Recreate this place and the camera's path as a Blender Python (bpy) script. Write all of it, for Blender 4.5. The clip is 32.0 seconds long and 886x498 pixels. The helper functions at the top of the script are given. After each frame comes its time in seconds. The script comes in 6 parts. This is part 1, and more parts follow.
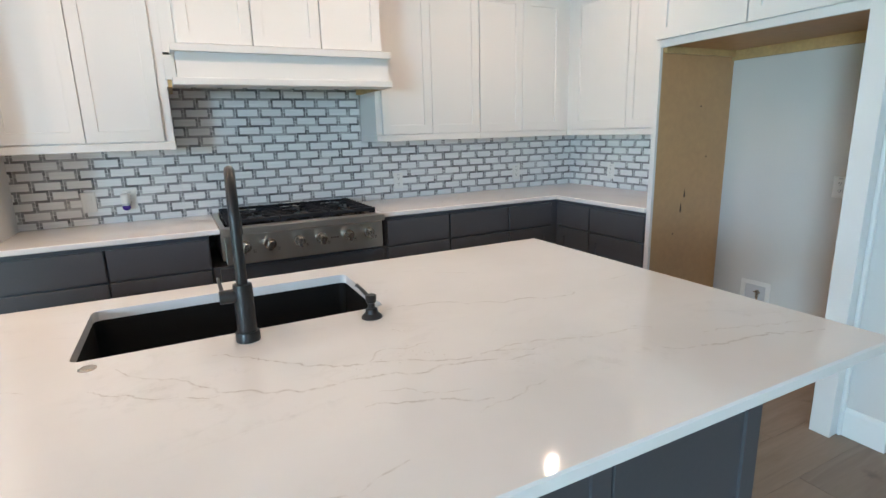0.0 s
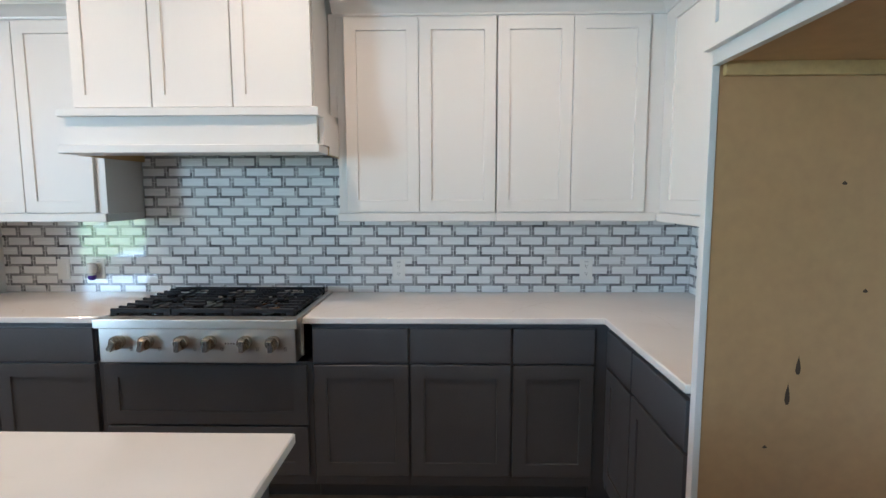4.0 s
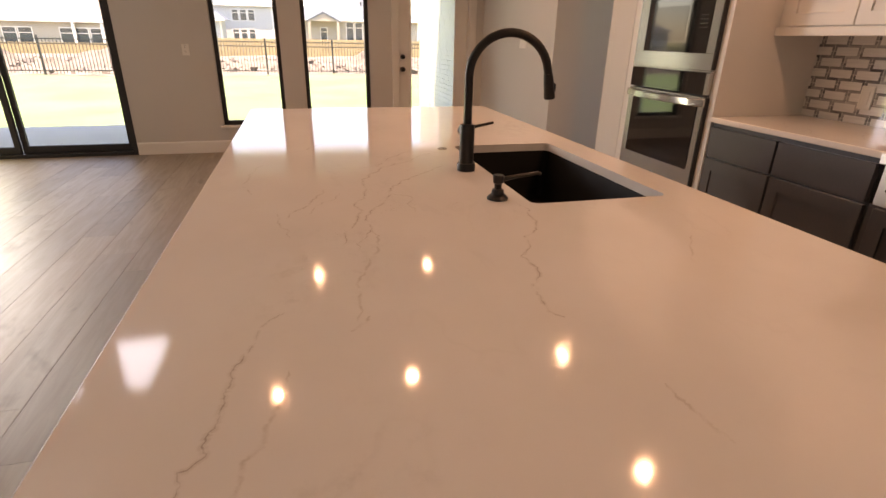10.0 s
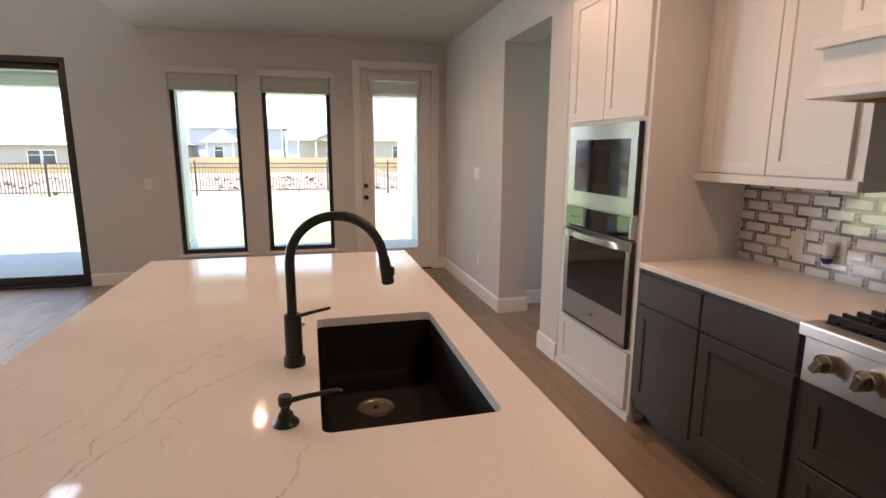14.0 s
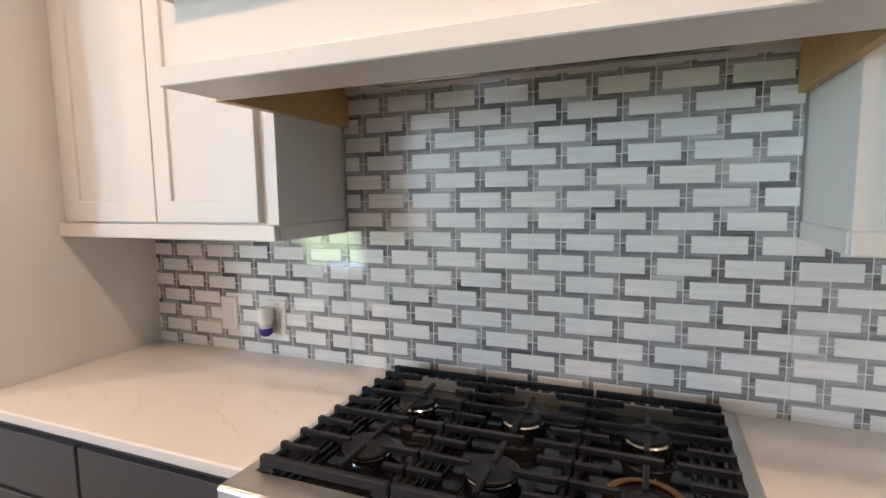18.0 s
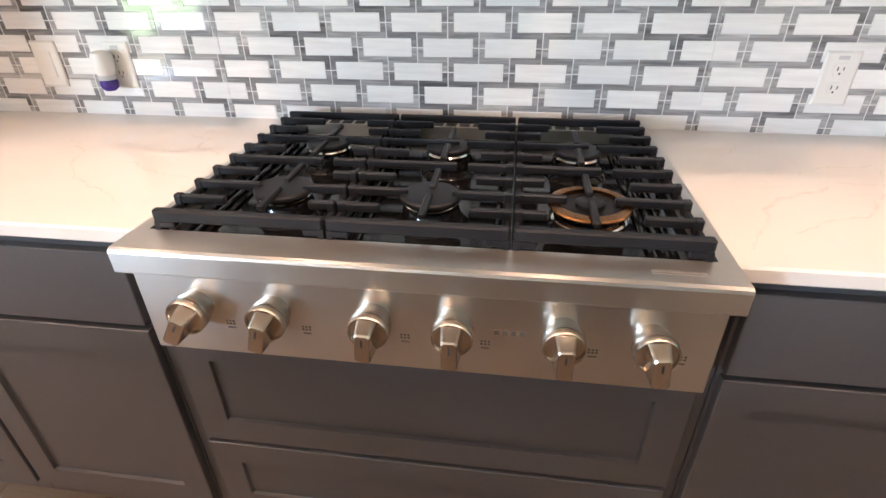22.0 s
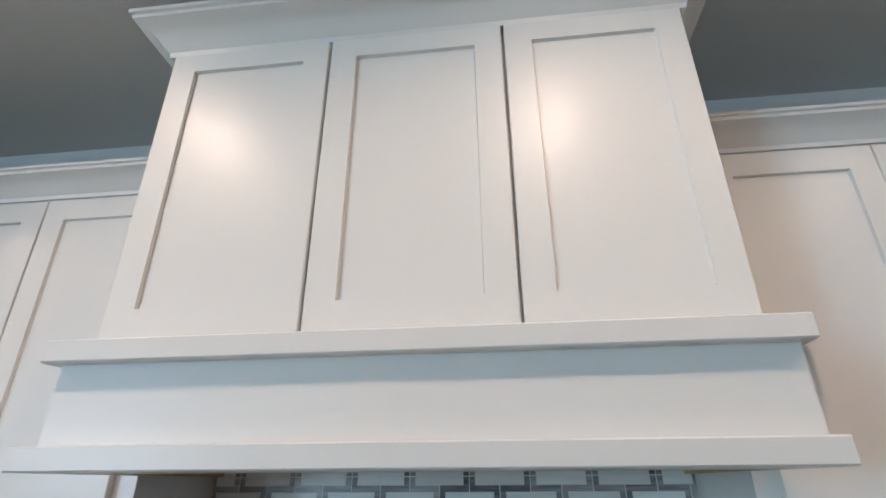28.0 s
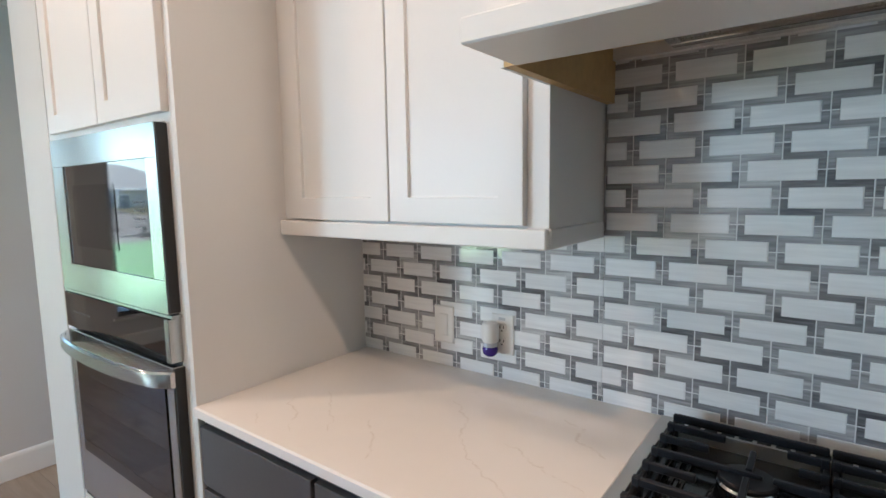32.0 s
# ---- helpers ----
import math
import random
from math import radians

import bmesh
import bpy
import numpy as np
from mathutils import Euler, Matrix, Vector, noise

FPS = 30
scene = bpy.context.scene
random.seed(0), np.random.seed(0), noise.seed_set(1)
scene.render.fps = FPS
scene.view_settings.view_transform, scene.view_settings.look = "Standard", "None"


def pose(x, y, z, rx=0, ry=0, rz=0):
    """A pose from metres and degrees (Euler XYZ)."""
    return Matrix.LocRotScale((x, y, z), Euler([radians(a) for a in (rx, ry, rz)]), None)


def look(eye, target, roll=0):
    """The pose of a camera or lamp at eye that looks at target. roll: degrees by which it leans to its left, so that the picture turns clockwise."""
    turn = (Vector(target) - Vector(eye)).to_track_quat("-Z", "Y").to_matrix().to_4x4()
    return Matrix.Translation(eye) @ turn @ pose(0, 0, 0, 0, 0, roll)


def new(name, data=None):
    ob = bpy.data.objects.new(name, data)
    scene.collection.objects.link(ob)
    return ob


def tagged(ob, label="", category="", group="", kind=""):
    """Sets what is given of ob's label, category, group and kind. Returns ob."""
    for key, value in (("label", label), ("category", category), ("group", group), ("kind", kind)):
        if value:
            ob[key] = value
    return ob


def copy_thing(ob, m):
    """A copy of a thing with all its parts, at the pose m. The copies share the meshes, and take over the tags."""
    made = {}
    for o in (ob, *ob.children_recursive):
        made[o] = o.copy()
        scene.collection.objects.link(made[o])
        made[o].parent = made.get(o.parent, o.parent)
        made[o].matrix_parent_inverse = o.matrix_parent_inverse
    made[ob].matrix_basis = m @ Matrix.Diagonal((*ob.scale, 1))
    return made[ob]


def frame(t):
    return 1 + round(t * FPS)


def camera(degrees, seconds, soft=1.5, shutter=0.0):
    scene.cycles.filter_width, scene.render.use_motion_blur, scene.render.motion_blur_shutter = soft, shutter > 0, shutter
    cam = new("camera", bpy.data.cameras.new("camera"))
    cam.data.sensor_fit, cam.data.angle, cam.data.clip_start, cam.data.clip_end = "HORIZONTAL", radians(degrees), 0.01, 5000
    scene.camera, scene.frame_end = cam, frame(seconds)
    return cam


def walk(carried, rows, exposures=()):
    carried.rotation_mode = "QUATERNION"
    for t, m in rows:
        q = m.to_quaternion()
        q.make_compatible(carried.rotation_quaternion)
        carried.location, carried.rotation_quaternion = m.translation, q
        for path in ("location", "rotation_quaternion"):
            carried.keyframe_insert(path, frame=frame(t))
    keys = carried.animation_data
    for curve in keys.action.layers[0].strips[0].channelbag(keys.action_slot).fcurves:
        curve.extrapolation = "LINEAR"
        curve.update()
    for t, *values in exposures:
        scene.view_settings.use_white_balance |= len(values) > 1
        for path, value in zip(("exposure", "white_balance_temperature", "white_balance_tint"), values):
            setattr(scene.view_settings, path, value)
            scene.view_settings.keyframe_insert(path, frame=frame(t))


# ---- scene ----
cam = camera(81.5, 32.0)

PATH = [
    (0, (-0.616, -3.597, 1.396), (0.262, -1.857, 0.949), -1.6),
    (0.5, (-0.413, -3.622, 1.445), (0.508, -1.891, 1.055), -1.1),
    (1, (-0.168, -3.593, 1.473), (0.796, -1.874, 1.131), -0.8),
    (1.5, (0.124, -3.568, 1.453), (1.117, -1.857, 1.165), -0.7),
    (2, (0.419, -3.474, 1.425), (1.426, -1.765, 1.172), -0.5),
    (2.5, (0.692, -3.321, 1.442), (1.642, -1.581, 1.198), -0.2),
    (4.5, (1.265, -2.864, 1.472), (0.675, -0.964, 1.265), -0.1),
    (5, (1.394, -2.881, 1.449), (0.256, -1.246, 1.269), 0.2),
    (5.5, (1.483, -2.901, 1.41), (-0.034, -1.602, 1.244), 0.3),
    (6, (1.6, -3.031, 1.396), (-0.097, -1.988, 1.214), 0.7),
    (6.5, (1.726, -3.072, 1.373), (-0.061, -2.195, 1.157), 0.6),
    (7, (1.851, -3.074, 1.34), (0.029, -2.298, 1.057), 0.6),
    (7.5, (1.926, -3.073, 1.302), (0.1, -2.347, 0.925), 0.6),
    (8, (1.932, -3.068, 1.296), (0.116, -2.383, 0.814), 0.6),
    (8.5, (1.765, -3.033, 1.322), (-0.038, -2.394, 0.739), 0.7),
    (9, (1.5, -2.986, 1.345), (-0.294, -2.398, 0.689), 0.9),
    (9.5, (1.241, -2.881, 1.309), (-0.552, -2.354, 0.597), 0.9),
    (10, (1, -2.811, 1.301), (-0.785, -2.332, 0.537), 1.1),
    (10.5, (0.769, -2.783, 1.306), (-1.008, -2.346, 0.498), 0.9),
    (11, (0.552, -2.752, 1.326), (-1.213, -2.345, 0.478), 0.8),
    (11.5, (0.397, -2.696, 1.362), (-1.359, -2.304, 0.491), 0.7),
    (12, (0.298, -2.621, 1.403), (-1.478, -2.234, 0.57), 0.7),
    (12.5, (0.41, -2.561, 1.461), (-1.414, -2.165, 0.742), 0.5),
    (13, (0.646, -2.488, 1.475), (-1.221, -2.085, 0.882), 0.3),
    (13.5, (0.843, -2.405, 1.479), (-1.064, -1.99, 1.033), 0.1),
    (15.5, (0.828, -1.805, 1.468), (-0.989, -0.984, 1.314), -0.4),
    (16, (0.727, -1.687, 1.44), (-0.961, -0.625, 1.313), 0.1),
    (16.5, (0.602, -1.508, 1.451), (-0.925, -0.227, 1.308), -0.5),
    (17, (0.502, -1.407, 1.438), (-0.817, 0.09, 1.296), -0.2),
    (17.5, (0.365, -1.364, 1.446), (-0.676, 0.331, 1.266), -0.5),
    (18, (0.27, -1.364, 1.449), (-0.487, 0.473, 1.237), -0.9),
    (18.5, (0.236, -1.349, 1.437), (-0.29, 0.566, 1.198), -0.9),
    (19, (0.194, -1.345, 1.425), (-0.201, 0.592, 1.122), -0.9),
    (19.5, (0.138, -1.341, 1.401), (-0.203, 0.587, 0.994), -0.9),
    (20, (0.132, -1.319, 1.376), (-0.175, 0.579, 0.825), -0.9),
    (20.5, (0.135, -1.296, 1.346), (-0.146, 0.554, 0.638), -0.9),
    (21, (0.137, -1.283, 1.322), (-0.126, 0.508, 0.469), -0.9),
    (21.5, (0.138, -1.284, 1.309), (-0.113, 0.449, 0.341), -0.9),
    (22, (0.137, -1.287, 1.31), (-0.108, 0.415, 0.289), -0.8),
    (22.5, (0.135, -1.311, 1.351), (-0.109, 0.413, 0.367), -0.6),
    (23, (0.142, -1.314, 1.39), (-0.107, 0.501, 0.588), -0.5),
    (23.5, (0.154, -1.346, 1.443), (-0.116, 0.558, 0.894), -0.8),
    (24, (0.159, -1.376, 1.534), (-0.112, 0.58, 1.216), -1.1),
    (24.5, (0.148, -1.406, 1.58), (-0.106, 0.577, 1.543), -1.0),
    (25, (0.155, -1.436, 1.611), (-0.102, 0.531, 1.864), -0.3),
    (25.5, (0.156, -1.455, 1.658), (-0.078, 0.473, 2.133), -0.2),
    (27.5, (0.137, -1.415, 1.713), (-0.05, 0.369, 2.597), -0.4),
    (28, (0.143, -1.383, 1.637), (-0.067, 0.424, 2.467), -0.3),
    (28.5, (0.143, -1.353, 1.556), (-0.106, 0.526, 2.195), -0.1),
    (29, (0.141, -1.327, 1.493), (-0.114, 0.609, 1.928), -0.2),
    (29.5, (0.148, -1.335, 1.466), (-0.138, 0.639, 1.605), -0.5),
    (30, (0.156, -1.352, 1.447), (-0.239, 0.609, 1.448), -0.6),
    (30.5, (0.104, -1.356, 1.446), (-0.429, 0.569, 1.347), -0.6),
    (31, (0.012, -1.303, 1.455), (-0.716, 0.552, 1.285), -0.5),
    (31.5, (-0.092, -1.287, 1.455), (-1.039, 0.463, 1.245), -0.6),
    (32, (-0.173, -1.256, 1.458), (-1.36, 0.337, 1.23), -0.9),
]

# seconds, stops, kelvin, tint
EXPO = [(0, 3.90, 5750, 6),
        (2.5, 3.85, 5700, 5),
        (4.5, 3.78, 5600, 6),
        (5.5, 3.68, 6000, 11),
        (6.0, 3.57, 6800, 20),
        (7.0, 3.05, 9300, 35),
        (8.0, 3.60, 9300, 32),
        (9.0, 3.58, 9100, 28),
        (10.0, 3.14, 10300, 37),
        (11.0, 3.07, 9300, 35),
        (12.0, 3.13, 8400, 32),
        (13.5, 3.24, 7900, 28),
        (15.5, 3.38, 7500, 24),
        (17.0, 3.88, 7150, 20),
        (19.0, 4.20, 6250, 11),
        (22.0, 4.87, 6600, 16),
        (24.0, 4.15, 6050, 11),
        (25.5, 3.57, 5750, 10),
        (28.0, 3.48, 5550, 7),
        (29.5, 3.85, 5700, 6),
        (30.3, 4.08, 5750, 6),
        (32.0, 3.90, 5900, 9)]
walk(cam, [(t, look(eye, target, roll)) for t, eye, target, roll in PATH], EXPO)

# ---- light ----
world = bpy.data.worlds.new("sky")
scene.world = world
world.use_nodes = True
wn = world.node_tree
sky = wn.nodes.new("ShaderNodeTexSky")
sky.sky_type = "NISHITA"
sky.sun_disc = False
sky.sun_elevation = radians(75)
sky.sun_rotation = radians(130)
sky.ozone_density, sky.dust_density = 5.0, 0.4
wn.nodes["Background"].inputs["Strength"].default_value = 0.095
wn.links.new(sky.outputs["Color"], wn.nodes["Background"].inputs["Color"])
sun_data = bpy.data.lights.new("sun", "SUN")
sun_data.energy, sun_data.angle, sun_data.color = 2.5, radians(0.5), (1.0, 0.95, 0.88)
sun = new("sun", sun_data)
sun.matrix_world = look((6, -5, 29), (0, 0, 0))

CEIL = 2.74
CANS = [(-3.71, -2.80), (-3.72, -1.71), (-1.915, -3.12), (-1.92, -2.23), (-1.93, -1.08), (-0.79, -1.16), (0.335, -1.22), (1.44, -1.12)]
for cx, cy in CANS:
    ld = bpy.data.lights.new("can_lamp", "SPOT")
    ld.energy, ld.color, ld.shadow_soft_size = 2.25, (1.0, 0.67, 0.46), 0.022
    ld.spot_size, ld.spot_blend = radians(162), 0.7
    new("can_lamp", ld).matrix_world = look((cx, cy, CEIL - 0.015), (cx, cy, 0))

# added lamps stand in for daylight, in openings the walk never looks through
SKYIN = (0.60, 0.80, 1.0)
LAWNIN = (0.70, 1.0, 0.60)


def daylight_fill(width, height, watts, eye, target, colour=SKYIN):
    ld = bpy.data.lights.new("fill_in_opening", "AREA")
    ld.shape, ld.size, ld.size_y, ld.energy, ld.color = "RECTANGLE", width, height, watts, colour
    new("fill_in_opening", ld).matrix_world = look(eye, target)


# southernmost high window is unseen, added by symmetry to let in more light
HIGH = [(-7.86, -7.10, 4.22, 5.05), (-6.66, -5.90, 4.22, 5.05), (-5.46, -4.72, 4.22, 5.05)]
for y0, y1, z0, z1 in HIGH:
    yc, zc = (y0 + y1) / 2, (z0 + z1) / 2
    daylight_fill(y1 - y0 - 0.1, z1 - z0 - 0.1, 1.4, (-5.55, yc, zc), (0, yc, zc))
# stronger than the door's own sky, added to brighten the kitchen from the west
daylight_fill(1.88, 1.30, 25.0, (-5.50, -7.06, 1.71), (0, -7.06, 1.71))
# green-tinted lamp added below, for the lawn's bounce and its reflection in the tiles
daylight_fill(1.88, 0.85, 4.5, (-5.50, -7.06, 0.62), (0, -7.06, 0.62), LAWNIN)
# added lamp at an opening out of view, to brighten the hall
daylight_fill(0.9, 1.5, 1.8, (-3.06, 3.06, 1.55), (-3.06, 0, 1.55))

# ---- materials ----


class Nodes:
    """A small helper round one material's node tree."""

    def __init__(self, name):
        self.m = bpy.data.materials.new(name)
        self.m.use_nodes = True
        self.t = self.m.node_tree
        self.p = self.t.nodes["Principled BSDF"]
        self.pos = self.n("ShaderNodeNewGeometry")

    def n(self, kind, **values):
        node = self.t.nodes.new(kind)
        for key, v in values.items():
            node.inputs[key.replace("_", " ")].default_value = v
        return node

    def link(self, a, b):
        self.t.links.new(a, b)

    def mapped(self, scale=(1, 1, 1), turn=0.0, shift=None):
        mp = self.n("ShaderNodeMapping", Scale=scale, Rotation=(0, 0, radians(turn)))
        self.link(self.pos.outputs["Position"], mp.inputs["Vector"])
        if shift is not None:
            add = self.n("ShaderNodeVectorMath")
            self.link(mp.outputs["Vector"], add.inputs[0])
            self.link(shift, add.inputs[1])
            return add.outputs[0]
        return mp.outputs["Vector"]

    def noise(self, scale, detail=3.0, rough=0.55, vec=None, warp=0.0):
        nz = self.n("ShaderNodeTexNoise", Scale=scale, Detail=detail, Roughness=rough, Distortion=warp)
        self.link(vec or self.pos.outputs["Position"], nz.inputs["Vector"])
        return nz.outputs["Fac"]

    def ramp(self, fac, stops):
        r = self.n("ShaderNodeValToRGB")
        e = r.color_ramp.elements
        while len(e) < len(stops):
            e.new(0.5)
        for el, (p, c) in zip(e, stops):
            el.position, el.color = p, (*c, 1) if len(c) == 3 else c
        self.link(fac, r.inputs["Fac"])
        return r.outputs["Color"]

    def span(self, v, a, b, c=0.0, d=1.0):
        r = self.n("ShaderNodeMapRange", From_Min=a, From_Max=b, To_Min=c, To_Max=d)
        self.link(v, r.inputs["Value"])
        return r.outputs["Result"]

    def math(self, op, a, b=None):
        k = self.n("ShaderNodeMath")
        k.operation = op
        for i, v in enumerate((a, b)):
            if isinstance(v, (int, float)):
                k.inputs[i].default_value = v
            elif v is not None:
                self.link(v, k.inputs[i])
        return k.outputs[0]

    def mix(self, fac, a, b, blend="MIX"):
        k = self.n("ShaderNodeMix")
        k.data_type, k.blend_type = "RGBA", blend
        for i, v in ((0, fac), (6, a), (7, b)):
            if isinstance(v, (int, float)):
                k.inputs[i].default_value = v
            elif isinstance(v, tuple):
                k.inputs[i].default_value = (*v, 1)
            else:
                self.link(v, k.inputs[i])
        return k.outputs[2]

    def bump(self, height, strength=0.1, dist=0.002):
        b = self.n("ShaderNodeBump", Strength=strength, Distance=dist)
        self.link(height, b.inputs["Height"])
        self.link(b.outputs["Normal"], self.p.inputs["Normal"])

    def rand(self):
        """A number of its own for every piece."""
        info = self.n("ShaderNodeObjectInfo")
        return self.math("FRACT", self.math("ADD", info.outputs["Random"], self.pos.outputs["Random Per Island"]))

    def done(self, color=None, rough=None, metal=None, spec=None, coat=None):
        for key, v in (("Base Color", color), ("Roughness", rough), ("Metallic", metal), ("Specular IOR Level", spec), ("Coat Weight", coat)):
            if v is None:
                continue
            if isinstance(v, tuple):
                self.p.inputs[key].default_value = (*v, 1)
            elif isinstance(v, (int, float)):
                self.p.inputs[key].default_value = v
            else:
                self.link(v, self.p.inputs[key])
        return self.m


def plain(name, c, rough=0.5, metal=0.0, var=0.05, coarse=2.0, fine=60.0, bump=0.06, dist=0.001, spec=0.5):
    k = Nodes(name)
    a, b = k.noise(coarse), k.noise(fine, 2)
    f = k.math("ADD", k.math("MULTIPLY", a, 0.65), k.math("MULTIPLY", b, 0.35))
    lo, hi = tuple(v * (1 - var) for v in c), tuple(min(1, v * (1 + var)) for v in c)
    col = k.ramp(f, [(0.3, lo), (0.7, hi)])
    if bump:
        k.bump(b, bump, dist)
    return k.done(col, rough if var < 0.04 else k.span(a, 0.3, 0.7, rough * 0.88, min(1, rough * 1.12)), metal, spec)


def emit(name, c, strength):
    k = Nodes(name)
    k.p.inputs["Emission Color"].default_value = (*c, 1)
    k.p.inputs["Emission Strength"].default_value = strength
    return k.done((0.8, 0.8, 0.8), 0.5)


def quartz():
    k = Nodes("quartz")
    warp = k.noise(1.6, 4)
    wv = k.n("ShaderNodeVectorMath")
    wv.operation = "SCALE"
    wz = k.n("ShaderNodeTexNoise", Scale=2.2, Detail=4.0, Roughness=0.6)
    k.link(k.pos.outputs["Position"], wz.inputs["Vector"])
    k.link(wz.outputs["Color"], wv.inputs[0])
    wv.inputs["Scale"].default_value = 0.35
    base = k.mapped((0.55, 1.5, 1), 22, wv.outputs[0])
    n1 = k.noise(1.15, 3, 0.5, base)
    n2 = k.noise(2.3, 4, 0.55, base)
    line1 = k.span(k.math("ABSOLUTE", k.math("SUBTRACT", n1, 0.5)), 0.0, 0.010, 1.0, 0.0)
    line2 = k.span(k.math("ABSOLUTE", k.math("SUBTRACT", n2, 0.53)), 0.0, 0.012, 1.0, 0.0)
    halo = k.span(k.math("ABSOLUTE", k.math("SUBTRACT", n1, 0.5)), 0.0, 0.06, 1.0, 0.0)
    gate = k.span(k.noise(1.7, 2, 0.5, k.mapped((1, 1, 1), 0)), 0.46, 0.62)
    gate2 = k.span(k.noise(2.6, 2, 0.5, k.mapped((1, 1, 1), 40)), 0.50, 0.64)
    speck = k.span(k.noise(26, 4, 0.7), 0.52, 0.68)
    v = k.math("MULTIPLY", line1, gate)
    v = k.math("ADD", k.math("MULTIPLY", v, 0.08), k.math("MULTIPLY", k.math("MULTIPLY", line2, gate2), 0.07))
    v = k.math("ADD", v, k.math("MULTIPLY", k.math("MULTIPLY", halo, k.math("MULTIPLY", gate, speck)), 0.22))
    v = k.math("MINIMUM", v, 0.8)
    cloud = k.ramp(k.noise(3.0, 4), [(0.3, (0.74, 0.715, 0.685)), (0.7, (0.79, 0.765, 0.735))])
    col = k.mix(v, cloud, (0.34, 0.30, 0.26))
    k.bump(warp, 0.02, 0.001)
    return k.done(col, k.span(warp, 0.3, 0.7, 0.055, 0.08), 0.0, 0.5)


def vein_mat(name, c, most):
    """Mineral that fades into the stone at its edges and breaks up along its run."""
    k = Nodes(name)
    uv = k.n("ShaderNodeUVMap")
    uv.uv_map = "across"
    sep = k.n("ShaderNodeSeparateXYZ")
    k.link(uv.outputs["UV"], sep.inputs[0])
    edge = k.math("ABSOLUTE", k.math("SUBTRACT", sep.outputs[0], 0.5))
    soft = k.span(edge, 0.05, 0.5, 1.0, 0.0)
    broken = k.span(k.noise(34, 4, 0.65), 0.36, 0.58)
    fac = k.math("MULTIPLY", k.math("MULTIPLY", soft, broken), most)
    cloud = k.ramp(k.noise(3.0, 4), [(0.3, (0.74, 0.715, 0.685)), (0.7, (0.79, 0.765, 0.735))])
    return k.done(k.mix(fac, cloud, c), 0.04, 0.0, 0.5)


def plank_wood():
    k = Nodes("oak_plank")
    r = k.rand()
    comb = k.n("ShaderNodeCombineXYZ")
    k.link(k.math("MULTIPLY", r, 37.0), comb.inputs[0])
    k.link(k.math("MULTIPLY", r, 11.0), comb.inputs[1])
    v = k.mapped((0.9, 9.0, 1), 0, comb.outputs[0])
    grain = k.noise(2.6, 6, 0.62, v, 0.8)
    fine = k.noise(22, 4, 0.6, k.mapped((0.6, 14, 1), 0, comb.outputs[0]))
    knot = k.span(k.noise(1.3, 3, 0.6, k.mapped((1.2, 3.0, 1), 0, comb.outputs[0]), 1.5), 0.60, 0.75)
    tone = k.ramp(r, [(0.0, (0.235, 0.176, 0.132)), (0.35, (0.305, 0.232, 0.172)), (0.7, (0.345, 0.260, 0.188)), (1.0, (0.270, 0.204, 0.152))])
    col = k.mix(k.span(grain, 0.3, 0.75, 0.0, 0.38), tone, (0.100, 0.070, 0.048))
    col = k.mix(k.span(fine, 0.35, 0.7, 0.0, 0.2), col, (0.225, 0.172, 0.126))
    col = k.mix(k.math("MULTIPLY", knot, 0.55), col, (0.058, 0.037, 0.025))
    k.bump(k.math("ADD", grain, k.math("MULTIPLY", fine, 0.5)), 0.07, 0.0012)
    return k.done(col, k.span(grain, 0.3, 0.7, 0.42, 0.52), 0.0, 0.50)


def stone(name, stops, streak, rough, depth, spec=0.5):
    k = Nodes(name)
    r = k.rand()
    comb = k.n("ShaderNodeCombineXYZ")
    k.link(k.math("MULTIPLY", r, 53.0), comb.inputs[0])
    k.link(k.math("MULTIPLY", r, 17.0), comb.inputs[2])
    n = k.noise(14, 4, 0.6, k.mapped((0.5, 1, 5.0), 0, comb.outputs[0]), 0.4)
    tone = k.ramp(r, stops)
    col = k.mix(k.span(n, 0.35, 0.75, 0.0, 0.6), tone, streak)
    band = k.noise(60, 3, 0.65, k.mapped((0.09, 0.09, 1.5), 0, comb.outputs[0]), 0.3)
    col = k.mix(depth, col, k.ramp(band, [(0.36, (0.35, 0.35, 0.36)), (0.64, (1.25, 1.25, 1.25))]), "MULTIPLY")
    return k.done(col, rough, 0.0, spec)


def steel(name, c, rough, along):
    k = Nodes(name)
    sc = {"x": (2, 160, 160), "z": (160, 160, 2), "y": (160, 2, 160)}[along]
    n = k.noise(3.0, 3, 0.6, k.mapped(sc))
    big = n
    col = k.ramp(big, [(0.3, tuple(v * 0.97 for v in c)), (0.7, c)])
    tan = k.n("ShaderNodeTangent")
    tan.direction_type, tan.axis = "RADIAL", "X"
    k.link(tan.outputs["Tangent"], k.p.inputs["Tangent"])
    k.p.inputs["Anisotropic"].default_value = 0.8 if along == "x" else 0.0
    k.p.inputs["Anisotropic Rotation"].default_value = 0.0
    return k.done(col, rough, 1.0)


def pane_glass(name, tint, gloss=1.0):
    k = Nodes(name)
    tr = k.n("ShaderNodeBsdfTransparent")
    tr.inputs["Color"].default_value = (*tint, 1)
    gl = k.n("ShaderNodeBsdfGlossy", Roughness=0.0)
    fr = k.n("ShaderNodeFresnel", IOR=1.45)
    ms = k.n("ShaderNodeMixShader")
    k.link(k.math("MULTIPLY", fr.outputs["Fac"], gloss), ms.inputs["Fac"])
    k.link(tr.outputs["BSDF"], ms.inputs[1])
    k.link(gl.outputs["BSDF"], ms.inputs[2])
    k.link(ms.outputs["Shader"], k.t.nodes["Material Output"].inputs["Surface"])
    return k.m


